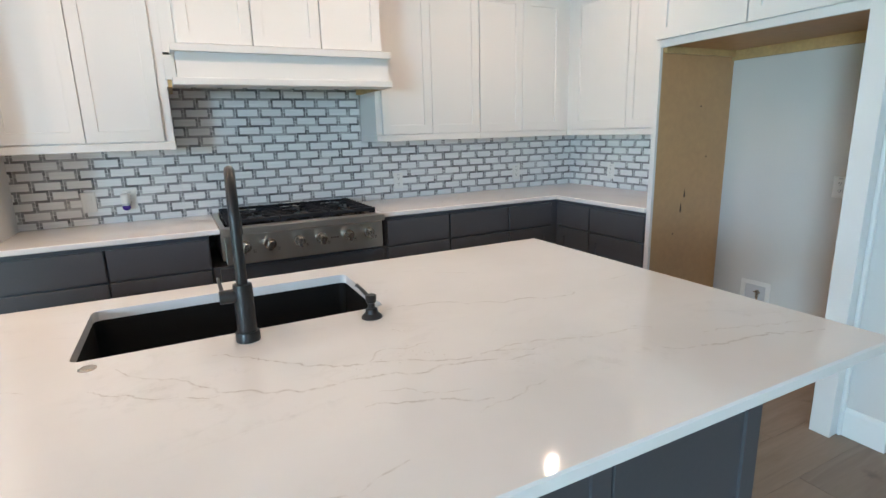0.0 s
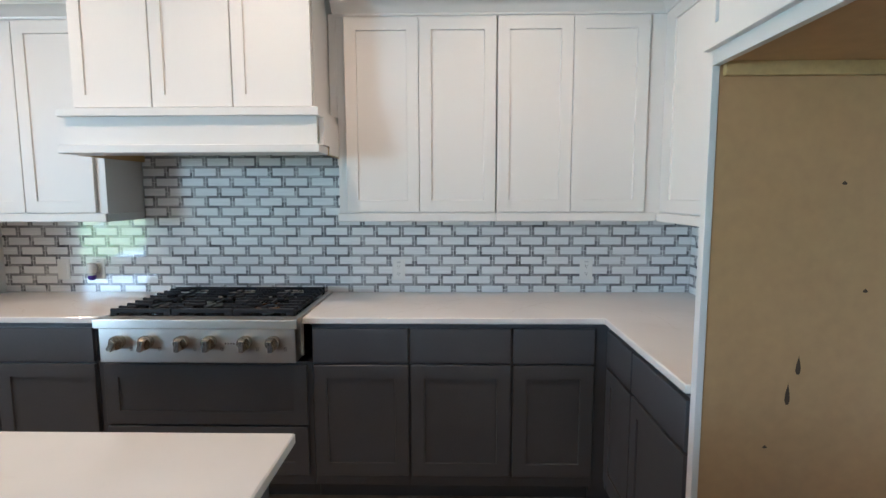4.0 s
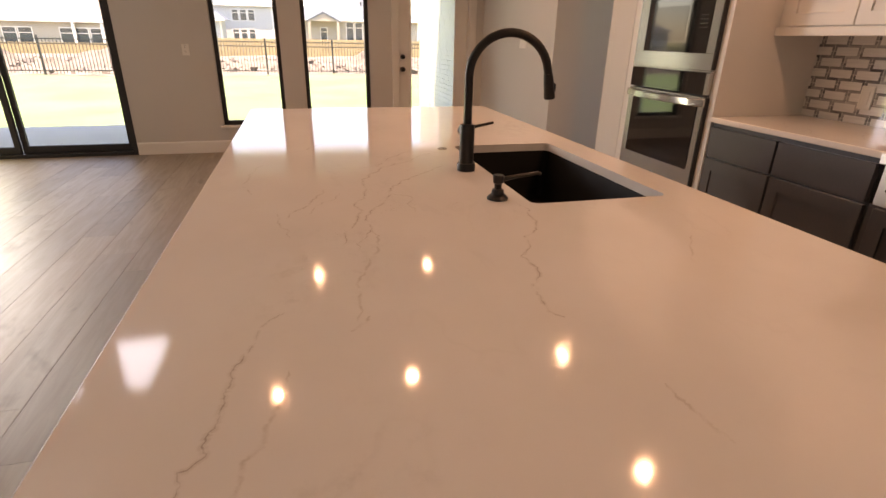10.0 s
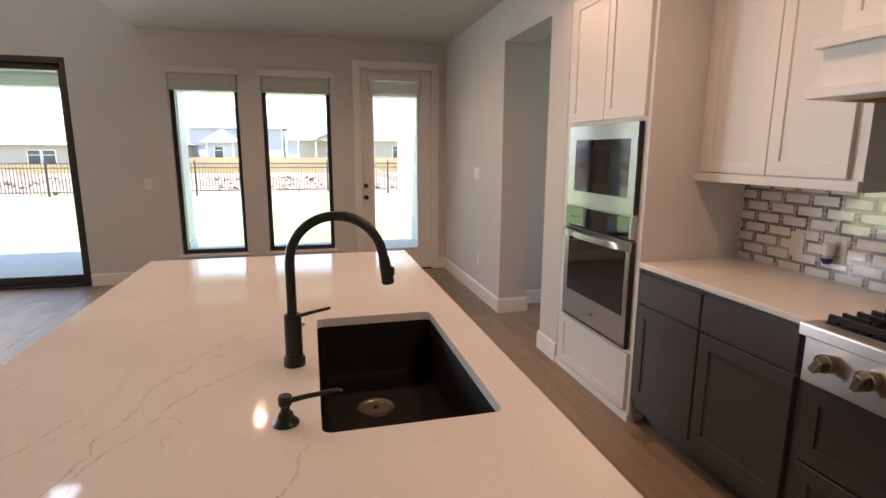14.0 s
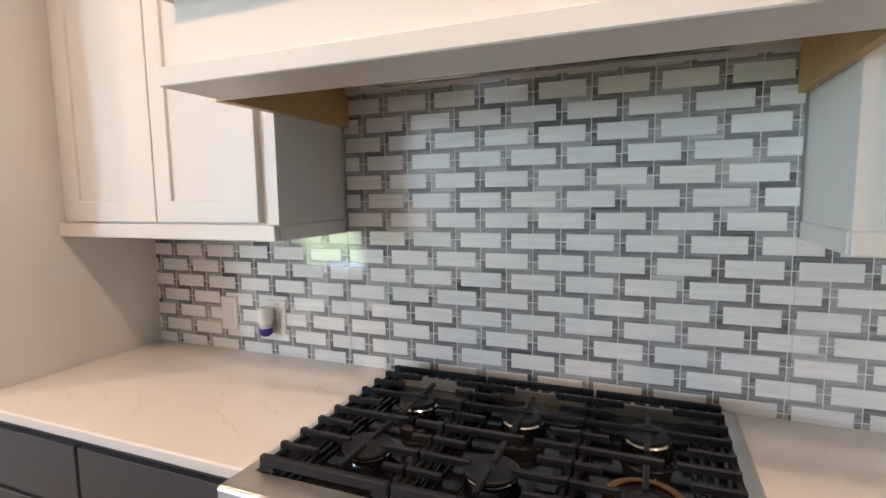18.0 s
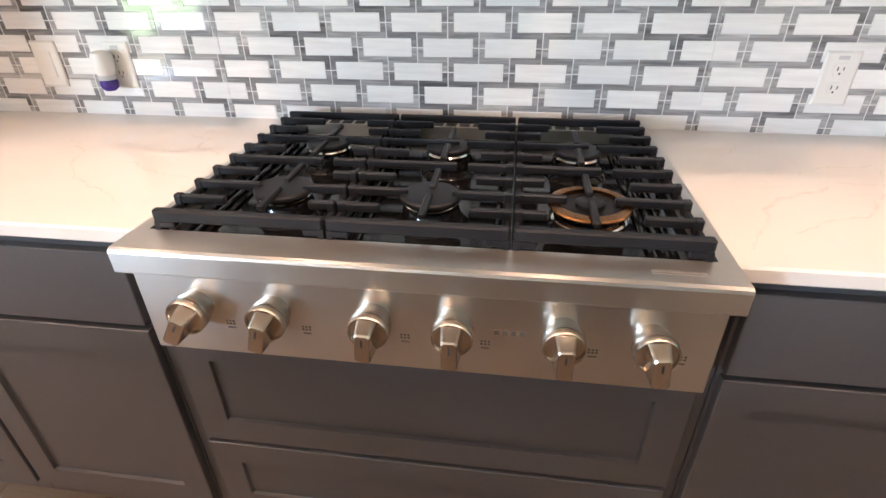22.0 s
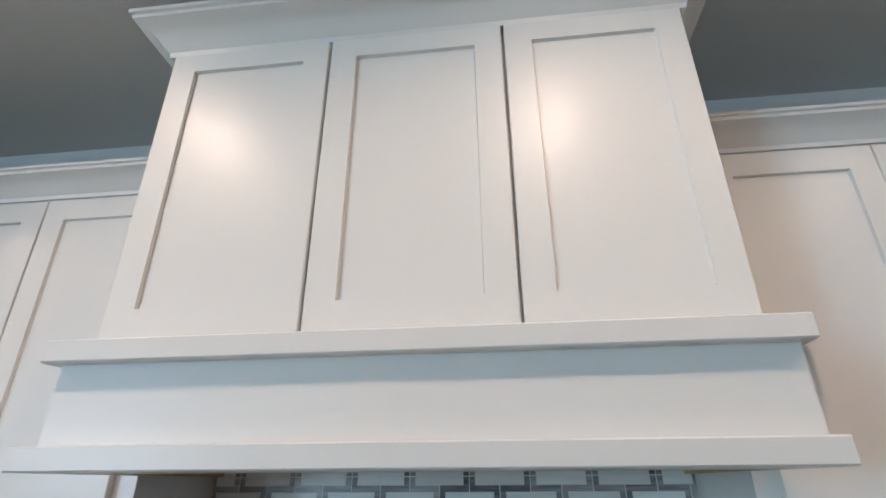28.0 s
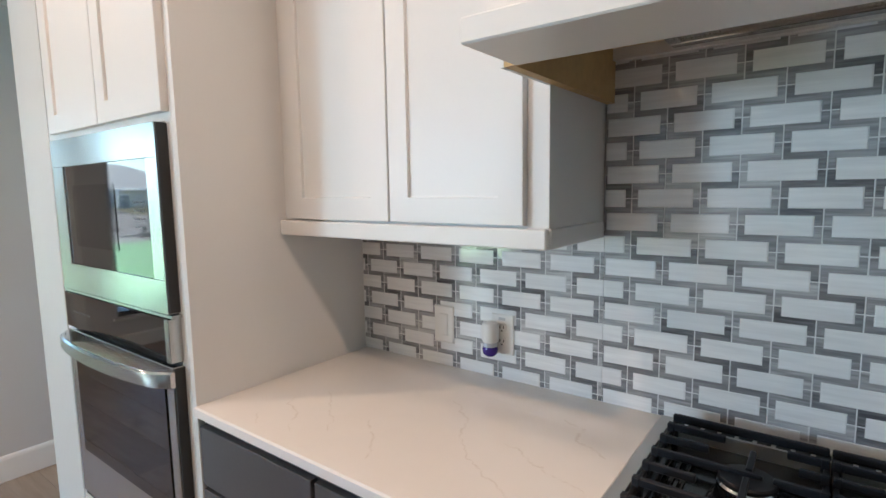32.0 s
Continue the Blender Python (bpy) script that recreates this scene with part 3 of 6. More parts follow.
def patio_door():
    y0, y1, z0, z1 = DOOR
    w = tagged(new("door_1"), "white full-glass patio door with black deadbolt and knob, closed", "door", kind="structure")
    w.location = (WX - 0.05, (y0 + y1) / 2, 0)
    bm = bmesh.new()
    for d in ((y0 - 0.075, y0 + 0.012, 0, z1 + 0.078), (y1 - 0.012, y1 + 0.075, 0, z1 + 0.078), (y0 + 0.012, y1 - 0.012, z1 - 0.012, z1 + 0.078)):
        add_box(bm, WX, WX + 0.018, *d, 0.004)
    part("casing", bm, TRIM, w)
    bm = bmesh.new()
    for d in ((y0, y0 + 0.02, 0, z1), (y1 - 0.02, y1, 0, z1), (y0 + 0.02, y1 - 0.02, z1 - 0.02, z1)):
        add_box(bm, WX - 0.16, WX - 0.001, *d)
    part("jamb", bm, TRIM, w)
    g0, g1, gz0, gz1 = -1.522, -0.968, 0.268, 2.33
    bm = bmesh.new()
    for d in ((y0 + 0.022, g0, 0.01, z1 - 0.022), (g1, y1 - 0.022, 0.01, z1 - 0.022), (g0, g1, 0.01, gz0), (g0, g1, gz1, z1 - 0.022)):
        add_box(bm, WX - 0.075, WX - 0.03, *d, 0.001)
    leaf = part("door_leaf", bm, TRIM, w)
    bm = bmesh.new()
    for d in ((g0 - 0.02, g0 + 0.012, gz0 - 0.02, gz1 + 0.02), (g1 - 0.012, g1 + 0.02, gz0 - 0.02, gz1 + 0.02), (g0 + 0.012, g1 - 0.012, gz0 - 0.02, gz0 + 0.012), (g0 + 0.012, g1 - 0.012, gz1 - 0.012, gz1 + 0.02)):
        add_box(bm, WX - 0.03, WX - 0.018, *d, 0.003)
    part("glazing_bead", bm, TRIM, leaf)
    g = box("pane", (WX - 0.058, WX - 0.050, g0, g1, gz0, gz1), GLASS, leaf, 0)
    g.visible_shadow = False
    for z, r in ((1.067, 0.026), (0.925, 0.028)):
        k = lathe("deadbolt" if z > 1 else "door_knob", [(r, 0), (r, 0.012), (r * 0.5, 0.016), (r * 0.5, 0.03), (r * 0.95, 0.036), (r * 0.95, 0.055), (r * 0.6, 0.06)], (WX - 0.03, -1.618, z), MATTE, leaf, "x", 20, "matte black")
    box("threshold", (WX - 0.16, WX + 0.02, y0, y1, 0.0, 0.012), MATTE, w, 0.003)


patio_door()
raised_blind(-1.556, -0.938, 2.37, 2.14, WX - 0.016, 0.05, 0.012, 9)


def ceiling_can(x, y):
    t = thing("recessed_light", (x, y, CEIL), "white recessed ceiling downlight, switched on", "ceiling light", "recessed ceiling lights")
    bm = bmesh.new()
    add_lathe(bm, [(0.100, 0.0), (0.100, -0.004), (0.092, -0.009), (0.086, -0.010), (0.073, -0.004), (0.072, -0.001)], (x, y, CEIL), "z", 36)
    smooth(part("trim_ring", bm, TRIM, t))
    lathe("lens", [(0.0725, -0.002), (0.072, -0.0045), (0.03, -0.005)], (x, y, CEIL), LENS, t, "z", 36)


for cx, cy in CANS:
    ceiling_can(cx, cy)


def air_vent(x, y):
    t = thing("ceiling_vent", (x, y, CEIL), "white metal ceiling air register with slats", "vent", "ceiling air registers")
    a, b, z = 0.085, 0.175, CEIL - 0.012
    bm = bmesh.new()
    for d in ((x - a, x - a + 0.025, y - b, y + b), (x + a - 0.025, x + a, y - b, y + b), (x - a + 0.025, x + a - 0.025, y - b, y - b + 0.03), (x - a + 0.025, x + a - 0.025, y + b - 0.03, y + b),
              (x - a + 0.025, x + a - 0.025, y - 0.075, y - 0.062), (x - a + 0.025, x + a - 0.025, y + 0.062, y + 0.075)):
        add_box(bm, *d, z, CEIL, 0.002)
    part("vent_frame", bm, TRIM, t)
    box("backing", (x - a + 0.02, x + a - 0.02, y - b + 0.02, y + b - 0.02, CEIL - 0.003, CEIL - 0.001), SLOT, t, 0)
    n = 16
    for i in range(n):
        yy = y - b + 0.035 + i * (2 * b - 0.07) / (n - 1)
        if min(abs(yy - y + 0.068), abs(yy - y - 0.068)) < 0.008:
            continue
        bm = bmesh.new()
        add_box(bm, x - a + 0.025, x + a - 0.025, yy - 0.0012, yy + 0.0012, z + 0.001, CEIL - 0.002)
        bmesh.ops.rotate(bm, verts=bm.verts, cent=(x, yy, z + 0.005), matrix=Matrix.Rotation(radians(35 if yy < y else -35), 3, "X"))
        part("slat", bm, TRIM, t)


air_vent(-2.78, -1.40)
air_vent(-2.89, -3.15)


def plate(name, label, category, face, plane, u, z, kind="outlet", w=0.072, h=0.116):
    to = face_map(face, plane)
    t = thing(name, to(u, 0, z), label, category)
    bm = bmesh.new()
    add_panel(bm, to, u - w / 2, u + w / 2, z - h / 2, z + h / 2, [(0, 0.0), (0, 0.003), (0.004, 0.006)])
    part("wall_plate", bm, PLASTIC, t)
    if kind == "outlet":
        for dz in (-0.020, 0.020):
            bm = bmesh.new()
            n = 20
            ring = [(0.0165 * math.cos(2 * math.pi * i / n), max(-0.0135, min(0.0135, 0.0165 * math.sin(2 * math.pi * i / n)))) for i in range(n)]
            a = [bm.verts.new(to(u + p, 0.005, z + dz + q)) for p, q in ring]
            b = [bm.verts.new(to(u + p * 0.95, 0.0078, z + dz + q * 0.95)) for p, q in ring]
            for i in range(n):
                bm.faces.new((a[i], a[(i + 1) % n], b[(i + 1) % n], b[i]))
            bm.faces.new(b)
            bmesh.ops.recalc_face_normals(bm, faces=bm.faces)
            r = part("receptacle", bm, PLASTIC, t)
            bm = bmesh.new()
            for du, hh in ((-0.006, 0.0042), (0.006, 0.0036)):
                add_panel(bm, to, u + du - 0.0012, u + du + 0.0012, z + dz + 0.002 - hh, z + dz + 0.002 + hh, [(0, 0.0075), (0, 0.0083)])
            add_panel(bm, to, u - 0.0024, u + 0.0024, z + dz - 0.0105, z + dz - 0.0062, [(0, 0.0075), (0.0006, 0.0083)])
            part("slots", bm, SLOT, r, "dark slots")
        bm = bmesh.new()
        add_panel(bm, to, u - 0.011, u + 0.011, z + h / 2 - 0.017, z + h / 2 - 0.009, [(0, 0.0055), (0, 0.0066)])
        part("print", bm, plain("grey_print", (0.55, 0.55, 0.55), 0.6, bump=0), t, "small grey printed mark")
    else:
        n = {"double": 2, "triple": 3}.get(kind, 1)
        for i in range(n):
            c = u + (i - (n - 1) / 2) * 0.046
            bm = bmesh.new()
            add_panel(bm, to, c - 0.0165, c + 0.0165, z - 0.0335, z + 0.0335, [(0, 0.005), (0, 0.0075), (0.002, 0.009)])
            part("rocker", bm, PLASTIC, t)
    return t


plate("light_switch", "white triple rocker light switch plate on the grey wall", "light switch", "-y", NY, -4.20, 1.26, "triple", 0.165, 0.116)
plate("wall_outlet", "white duplex outlet low on the grey wall", "outlet", "-y", NY, -4.12, 0.38)
plate("light_switch", "white double rocker light switch plate", "light switch", "-y", -2.692, 2.352, 1.256, "double", 0.118, 0.116)
plate("light_switch", "white single rocker light switch plate", "light switch", "-y", -2.692, 2.362, 1.120, "single")
plate("wall_outlet", "white outlet on the painted wall under the window wall", "outlet", "+x", WX, -4.0, 1.12)

# ---- pantry bar beyond the kitchen ----
bar = thing("bar_cabinet", (3.0, -2.15, 0), "dark painted bar cabinet with a white countertop in the next room", "cabinet")
box("body", (2.64, 3.335, -2.45, -1.80, 0.0, 0.885), CABD, bar, 0.003)
box("countertop", (2.6375, 3.37, -2.485, -1.79, 0.8855, 0.915), QUARTZ, bar, 0.004, "white quartz countertop")
box("base_shoe", (2.64, 3.35, -2.465, -1.80, 0.0, 0.03), CABD, bar, 0.004)

# ---- kitchen cabinets along the north wall ----
CT0, CT = 0.885, 0.915
FY = -0.600   # front of the base cabinet boxes
UY = -0.315   # front of the upper cabinet boxes


def base_unit(u0, u1, face, front, back, label, drawer=True, group="dark base cabinets"):
    to = face_map(face, front)
    a, b = sorted((front, back))
    t = thing("base_cabinet", to((u0 + u1) / 2, 0, 0), label, "cabinet", group)
    d = (u0, u1, a, b) if "y" in face else (a, b, u0, u1)
    body = box("body", (*d, 0.10, CT0), CABD, t, 0.001)
    g = 0.006
    slab("drawer_front", t, face, front, u0 + g, u1 - g, 0.702, 0.862, CABD)
    shaker("door", t, face, front, u0 + g, u1 - g, 0.155, 0.690, CABD, 0.062)
    k = 0.075 * (-1 if face[0] == "-" else 1)
    c, e = sorted((front - k, front - k - 0.012 * (1 if k > 0 else -1)))
    td = (u0, u1, c, e) if "y" in face else (c, e, u0, u1)
    box("toe_kick", (*td, 0.0, 0.10), CABD, t, 0)
    return t


for a, b in ((-1.447, -0.995), (-0.995, -0.515)):
    base_unit(a, b, "-y", FY, -0.002, "charcoal painted base cabinet with slab drawer over shaker door")
for a, b in ((0.495, 0.945), (0.945, 1.415), (1.415, 1.795)):
    base_unit(a, b, "-y", FY, -0.002, "charcoal painted base cabinet with slab drawer over shaker door")
for a, b in ((-0.960, -0.635), (-1.432, -0.960)):
    base_unit(a, b, "-x", 1.855, EX - 0.002, "charcoal base cabinet with drawer over shaker door by fridge recess")
cornerf = thing("corner_filler", (1.83, -0.6, 0), "charcoal painted corner filler between the base cabinets", "cabinet")
box("filler", (1.795, 1.853, FY - 0.002, -0.40, 0.10, CT0), CABD, cornerf, 0)
box("filler", (1.853, 1.95, -0.633, -0.55, 0.10, CT0), CABD, cornerf, 0)
box("toe_kick", (1.795, 1.93, -0.537, -0.525, 0, 0.10), CABD, cornerf, 0)
box("toe_kick", (1.93, 1.942, -0.640, -0.525, 0, 0.10), CABD, cornerf, 0)

rc = thing("range_base_cabinet", (0, FY, 0), "charcoal painted cabinet with two wide shaker drawers below the range top", "cabinet", "dark base cabinets")
box("body", (-0.513, 0.493, FY, -0.002, 0.10, 0.70), CABD, rc, 0.001)
shaker("drawer_front", rc, "-y", FY, -0.478, 0.468, 0.402, 0.690, CABD, 0.062)
shaker("drawer_front", rc, "-y", FY, -0.478, 0.468, 0.155, 0.390, CABD, 0.062)
box("toe_kick", (-0.513, 0.493, FY + 0.075, FY + 0.087, 0, 0.10), CABD, rc, 0)


def eased(bm, pts, z0, z1, ease=0.004):
    """A slab over an outline, with eased top and bottom edges."""
    n = len(pts)
    cen = [sum(p[i] for p in pts) / n for i in (0, 1)]
    normals = []
    for i in range(n):
        p, q, r = (Vector(pts[(i + k) % n]) for k in (-1, 0, 1))
        e1, e2 = (q - p).normalized(), (r - q).normalized()
        n1, n2 = Vector((e1.y, -e1.x)), Vector((e2.y, -e2.x))
        m = (n1 + n2)
        normals.append(m / max(0.3, m.dot(n1)))
    rings = []
    for ins, z in ((ease, z0), (0, z0 + ease), (0, z1 - ease), (ease, z1)):
        rings.append([bm.verts.new((p[0] - nn.x * ins, p[1] - nn.y * ins, z)) for p, nn in zip(pts, normals)])
    for a, b in zip(rings, rings[1:]):
        for i in range(n):
            bm.faces.new((a[i], a[(i + 1) % n], b[(i + 1) % n], b[i]))
    bm.faces.new(rings[0])
    bm.faces.new(rings[-1])
    bmesh.ops.recalc_face_normals(bm, faces=bm.faces)


def countertop(name, pts, label):
    bm = bmesh.new()
    eased(bm, pts, CT0 + 0.001, CT)
    ob = part(name, bm, QUARTZ)
    return tagged(ob, label, "countertop")


ctl = countertop("countertop", [(-1.447, -0.001), (-1.447, -0.628), (-0.459, -0.628), (-0.459, -0.001)], "white quartz countertop with fine brown veins beside the oven tower")
ctr = countertop("countertop", [(0.459, -0.001), (0.459, -0.628), (1.826, -0.628), (1.826, -1.436), (EX - 0.001, -1.436), (EX - 0.001, -0.001)], "white quartz corner countertop with fine brown veins")

# ---- oven tower ----
TX0, TX1, TY = -2.322, -1.450, -0.618
tower = thing("oven_tower", (-1.87, -0.6, 0), "tall white cabinet housing a microwave and wall oven", "cabinet")
box("side_panel", (TX1 - 0.020, TX1, TY, -0.002, 0.0, 2.405), CABW, tower, 0.001)
box("side_panel", (TX0, TX0 + 0.02, TY, -0.002, 0.0, 2.405), CABW, tower, 0.001)
bm = bmesh.new()
for d in ((TX0 + 0.02, -2.225, 0.02, 2.405), (-1.506, TX1 - 0.02, 0.02, 2.405), (-2.225, -1.506, 1.640, 1.668), (-2.225, -1.506, 2.375, 2.405), (-2.225, -1.506, 0.385, 0.410), (-2.225, -1.506, 0.02, 0.075)):
    add_box(bm, d[0], d[1], TY, TY + 0.02, d[2], d[3])
part("face_frame", bm, CABW, tower)
box("back", (TX0 + 0.02, TX1 - 0.02, -0.03, -0.004, 0.0, 2.405), CABW, tower, 0)
box("top", (TX0, TX1, TY, -0.002, 2.405, 2.42), CABW, tower, 0)
shaker("door", tower, "-y", TY, -2.255, -1.863, 1.660, 2.385, CABW)
shaker("door", tower, "-y", TY, -1.857, -1.482, 1.660, 2.385, CABW)
shaker("drawer_front", tower, "-y", TY, -2.255, -1.482, 0.062, 0.392, CABW, 0.05)
box("base_trim", (TX0, TX1, TY - 0.012, TY, 0.0, 0.05), TRIM, tower, 0.003)
crown("crown", [(TX0, -0.55, 2.40), (TX0, TY, 2.40), (TX1, TY, 2.40), (TX1, UY - 0.02, 2.40)], [(-1, 0), (-1, -1), (1, -1), (1, 0)], CABW, tower)

mw = thing("built_in_microwave", (-1.855, -0.63, 1.15), "stainless built-in microwave with dark glass door", "microwave")
bm = bmesh.new()
mx0, mx1, OY = -2.222, -1.500, TY - 0.030
box("chassis", (-2.20, -1.52, TY + 0.002, -0.10, 1.165, 1.635), SLOT, mw, 0)
for d in ((mx0, mx1, 1.550, 1.636), (mx0, mx1, 1.152, 1.240), (mx0, -2.135, 1.240, 1.550), (-1.562, mx1, 1.240, 1.550)):
    add_box(bm, d[0], d[1], OY, TY + 0.001, d[2], d[3], 0.0012)
part("front_frame", bm, STEELX, mw, "brushed stainless frame")
box("window_glass", (-2.136, -1.561, OY + 0.004, TY, 1.239, 1.551), BLACKG, mw, 0.001, "dark mirror glass")
box("inner_window", (-2.075, -1.77, OY + 0.0025, OY + 0.004, 1.30, 1.49), plain("smoked_window", (0.012, 0.012, 0.013), 0.05, bump=0), mw, 0, "smoked see-through window")
for i in range(4):
    for j in range(3):
        box("key", (-1.655 + j * 0.022, -1.643 + j * 0.022, OY + 0.0028, OY + 0.004, 1.37 + i * 0.022, 1.374 + i * 0.022), plain("key_print", (0.07, 0.07, 0.07), 0.5, bump=0) if i + j == 0 else bpy.data.materials["key_print"], mw, 0)

box("edge_trim", (mx1 - 0.0005, mx1 + 0.004, OY + 0.003, TY, 1.156, 1.634), SLOT, mw, 0, "dark side edge")
box("under_trim", (mx0 + 0.002, mx1 + 0.012, OY + 0.002, TY, 1.1415, 1.1505), STEELX, mw, 0.001)
ov = thing("wall_oven", (-1.855, -0.63, 0.41), "stainless single wall oven with black glass and a bar handle", "oven")
box("chassis", (-2.20, -1.52, TY + 0.002, -0.10, 0.43, 1.135), SLOT, ov, 0)
box("control_panel", (mx0, mx1, OY, TY + 0.001, 1.022, 1.140), BLACKG, ov, 0.0015, "black glass control panel")
box("panel_cap", (-1.522, mx1 + 0.002, OY - 0.003, TY + 0.001, 1.024, 1.140), STEELX, ov, 0.001)
box("door", (mx0, mx1, OY, TY + 0.001, 0.428, 1.012), STEELX, ov, 0.002, "brushed stainless oven door")
box("door_glass", (-2.165, -1.545, OY - 0.0035, OY + 0.001, 0.595, 0.955), BLACKG, ov, 0.001, "black oven door glass")
box("edge_trim", (mx1 - 0.0005, mx1 + 0.004, OY + 0.003, TY, 0.432, 1.010), SLOT, ov, 0, "dark side edge")
box("vent_strip", (mx0, mx1, OY + 0.006, TY + 0.001, 0.412, 0.426), SLOT, ov, 0)
bm = bmesh.new()
prof = [(-2.232 + 0.738 * i / 16, -0.064 * math.sin(math.pi * i / 16) ** 0.45 if 0 < i < 16 else 0.0) for i in range(17)]
rows = []
for x, dy in prof:
    y = OY + 0.002 + dy * 0.9
    rows.append([bm.verts.new((x, y + a, 0.982 + b)) for a, b in ((0, -0.020), (0, 0.020), (-0.006, 0.022), (-0.012, 0.017), (-0.012, -0.017), (-0.006, -0.022))])
for a, b in zip(rows, rows[1:]):
    for i in range(6):
        bm.faces.new((a[i], a[(i + 1) % 6], b[(i + 1) % 6], b[i]))
bm.faces.new(rows[0])
bm.faces.new(rows[-1])
bmesh.ops.recalc_face_normals(bm, faces=bm.faces)
smooth(part("handle", bm, STEELX, ov, "curved stainless bar handle"), 35)
lathe("badge", [(0.014, 0.0), (0.014, -0.002), (0.011, -0.003)], (-1.855, OY, 0.505), plain("badge_grey", (0.22, 0.22, 0.23), 0.3, metal=0.8, bump=0), ov, "y", 24, "round grey badge")
for i in range(5):
    box("display_mark", (-2.16 + i * 0.03, -2.145 + i * 0.03, OY - 0.0006, OY + 0.001, 1.075, 1.079), bpy.data.materials["key_print"], ov, 0)

# ---- upper cabinets ----
DZ0, DZ1, RZ0, RZ1, UT = 1.383, 2.318, 1.336, 1.378, 2.34


def upper_run(x0, x1, doors, label):
    t = thing("upper_cabinet", ((x0 + x1) / 2, UY, RZ0), label, "cabinet", "white upper cabinets")
    box("body", (x0, x1, UY, -0.002, RZ1 - 0.02, UT), CABW, t, 0.001)
    for a, b in doors:
        shaker("door", t, "-y", UY, a, b, DZ0, DZ1, CABW)
    return t


ul = upper_run(TX1 + 0.001, -0.611, [(-1.404, -1.024), (-1.019, -0.660)], "white shaker two-door upper cabinet between oven tower and hood")
box("light_rail", (TX1 + 0.001, -0.608, UY - 0.022, UY - 0.002, RZ0, RZ1), CABW, ul, 0.003)
box("light_rail", (-0.630, -0.606, UY - 0.002, -0.012, RZ0, RZ1), CABW, ul, 0.003)
ur = upper_run(0.575, 1.3570, [(0.616, 0.9775), (0.9800, 1.3555)], "white shaker two-door upper cabinet beside the hood")
box("light_rail", (0.570, 1.359, UY - 0.022, UY - 0.002, RZ0, RZ1), CABW, ur, 0.003)
box("light_rail", (0.568, 0.592, UY - 0.002, -0.012, RZ0, RZ1), CABW, ur, 0.003)
box("filler", (0.5375, 0.5745, UY, UY + 0.02, 1.85, UT), CABW, ur, 0)
box("filler", (-0.6105, -0.5445, UY, UY + 0.02, 1.85, UT), CABW, ul, 0)
ur2 = upper_run(1.3610, EX - 0.001, [(1.3625, 1.7255), (1.7280, 2.090)], "white shaker two-door upper cabinet in the corner")
box("light_rail", (1.359, 2.150, UY - 0.022, UY - 0.002, RZ0, RZ1), CABW, ur2, 0.003)
ue = thing("upper_cabinet", (2.3, -0.9, RZ0), "white shaker upper cabinet on the side wall by the fridge recess", "cabinet", "white upper cabinets")
EU = EX - 0.315
box("body", (EU, EX - 0.002, -1.438, UY - 0.001, RZ1 - 0.02, UT), CABW, ue, 0.001)
shaker("door", ue, "-x", EU, -0.930, -0.405, DZ0, DZ1, CABW)
shaker("door", ue, "-x", EU, -1.415, -0.936, DZ0, DZ1, CABW)
box("light_rail", (EU - 0.022, EU - 0.002, -1.438, UY - 0.022, RZ0, RZ1), CABW, ue, 0.003)
ZC = 2.330
crown("crown", [(TX1 + 0.0, UY - 0.002, ZC), (-0.575, UY - 0.002, ZC)], [(0, -1), (0, -1)], CABW, ul, 1.0)
crown("crown", [(0.56, UY - 0.002, ZC), (EU - 0.002, UY - 0.002, ZC), (EU - 0.002, -1.43, ZC)], [(0, -1), (-1, -1), (-1, 0)], CABW, ur2, 1.0)

# ---- hood ----
hood = thing("range_hood", (-0.01, -0.33, 1.653), "white wooden range hood cabinet with three shaker panels and crown", "range hood")
HX0, HX1, HY = -0.543, 0.533, -0.585
box("body", (HX0, HX1, HY, -0.003, 1.85, 2.52), CABW, hood, 0.001)
for a, b in ((HX0 + 0.006, -0.187), (-0.181, 0.173), (0.179, HX1 - 0.006)):
    shaker("door", hood, "-y", HY, a, b, 1.858, 2.500, CABW, 0.054)
crown("crown", [(HX0, -0.30, 2.492), (HX0, HY - 0.012, 2.492), (HX1, HY - 0.012, 2.492), (HX1, -0.30, 2.492)], [(-1, 0), (-1, -1), (1, -1), (1, 0)], CABW, hood, 1.15)
bm = bmesh.new()
add_box(bm, -0.580, 0.566, -0.657, -0.003, 1.812, 1.848, 0.0025)
part("shelf_moulding", bm, CABW, hood)
bm = bmesh.new()
BX0, BX1 = -0.561, 0.552
add_box(bm, BX0, BX1, -0.632, -0.612, 1.690, 1.813)
part("valance_band", bm, CABW, hood)
bm = bmesh.new()
add_box(bm, -0.586, 0.567, -0.657, -0.500, 1.654, 1.690, 0.0025)
part("bottom_moulding", bm, CABW, hood)
box("front_return", (-0.614, -0.5615, -0.512, -0.5005, 1.6905, 1.8115), CABW, hood, 0.001)
box("side_panel", (-0.614, -0.6075, -0.500, -0.318, 1.6545, 1.8115), CABW, hood, 0.0)
box("side_panel", (0.5525, 0.5770, -0.606, -0.5000, 1.6905, 1.8115), CABW, hood, 0.0)
box("side_panel", (0.5710, 0.5770, -0.4998, -0.317, 1.6545, 1.8115), CABW, hood, 0.0)
box("side_liner", (-0.607, -0.588, -0.500, -0.010, 1.655, 1.80), PLYD, hood, 0.0, "bare golden plywood liner")
box("side_liner", (0.551, 0.5706, -0.498, -0.010, 1.655, 1.80), PLYD, hood, 0.0, "bare golden plywood liner")
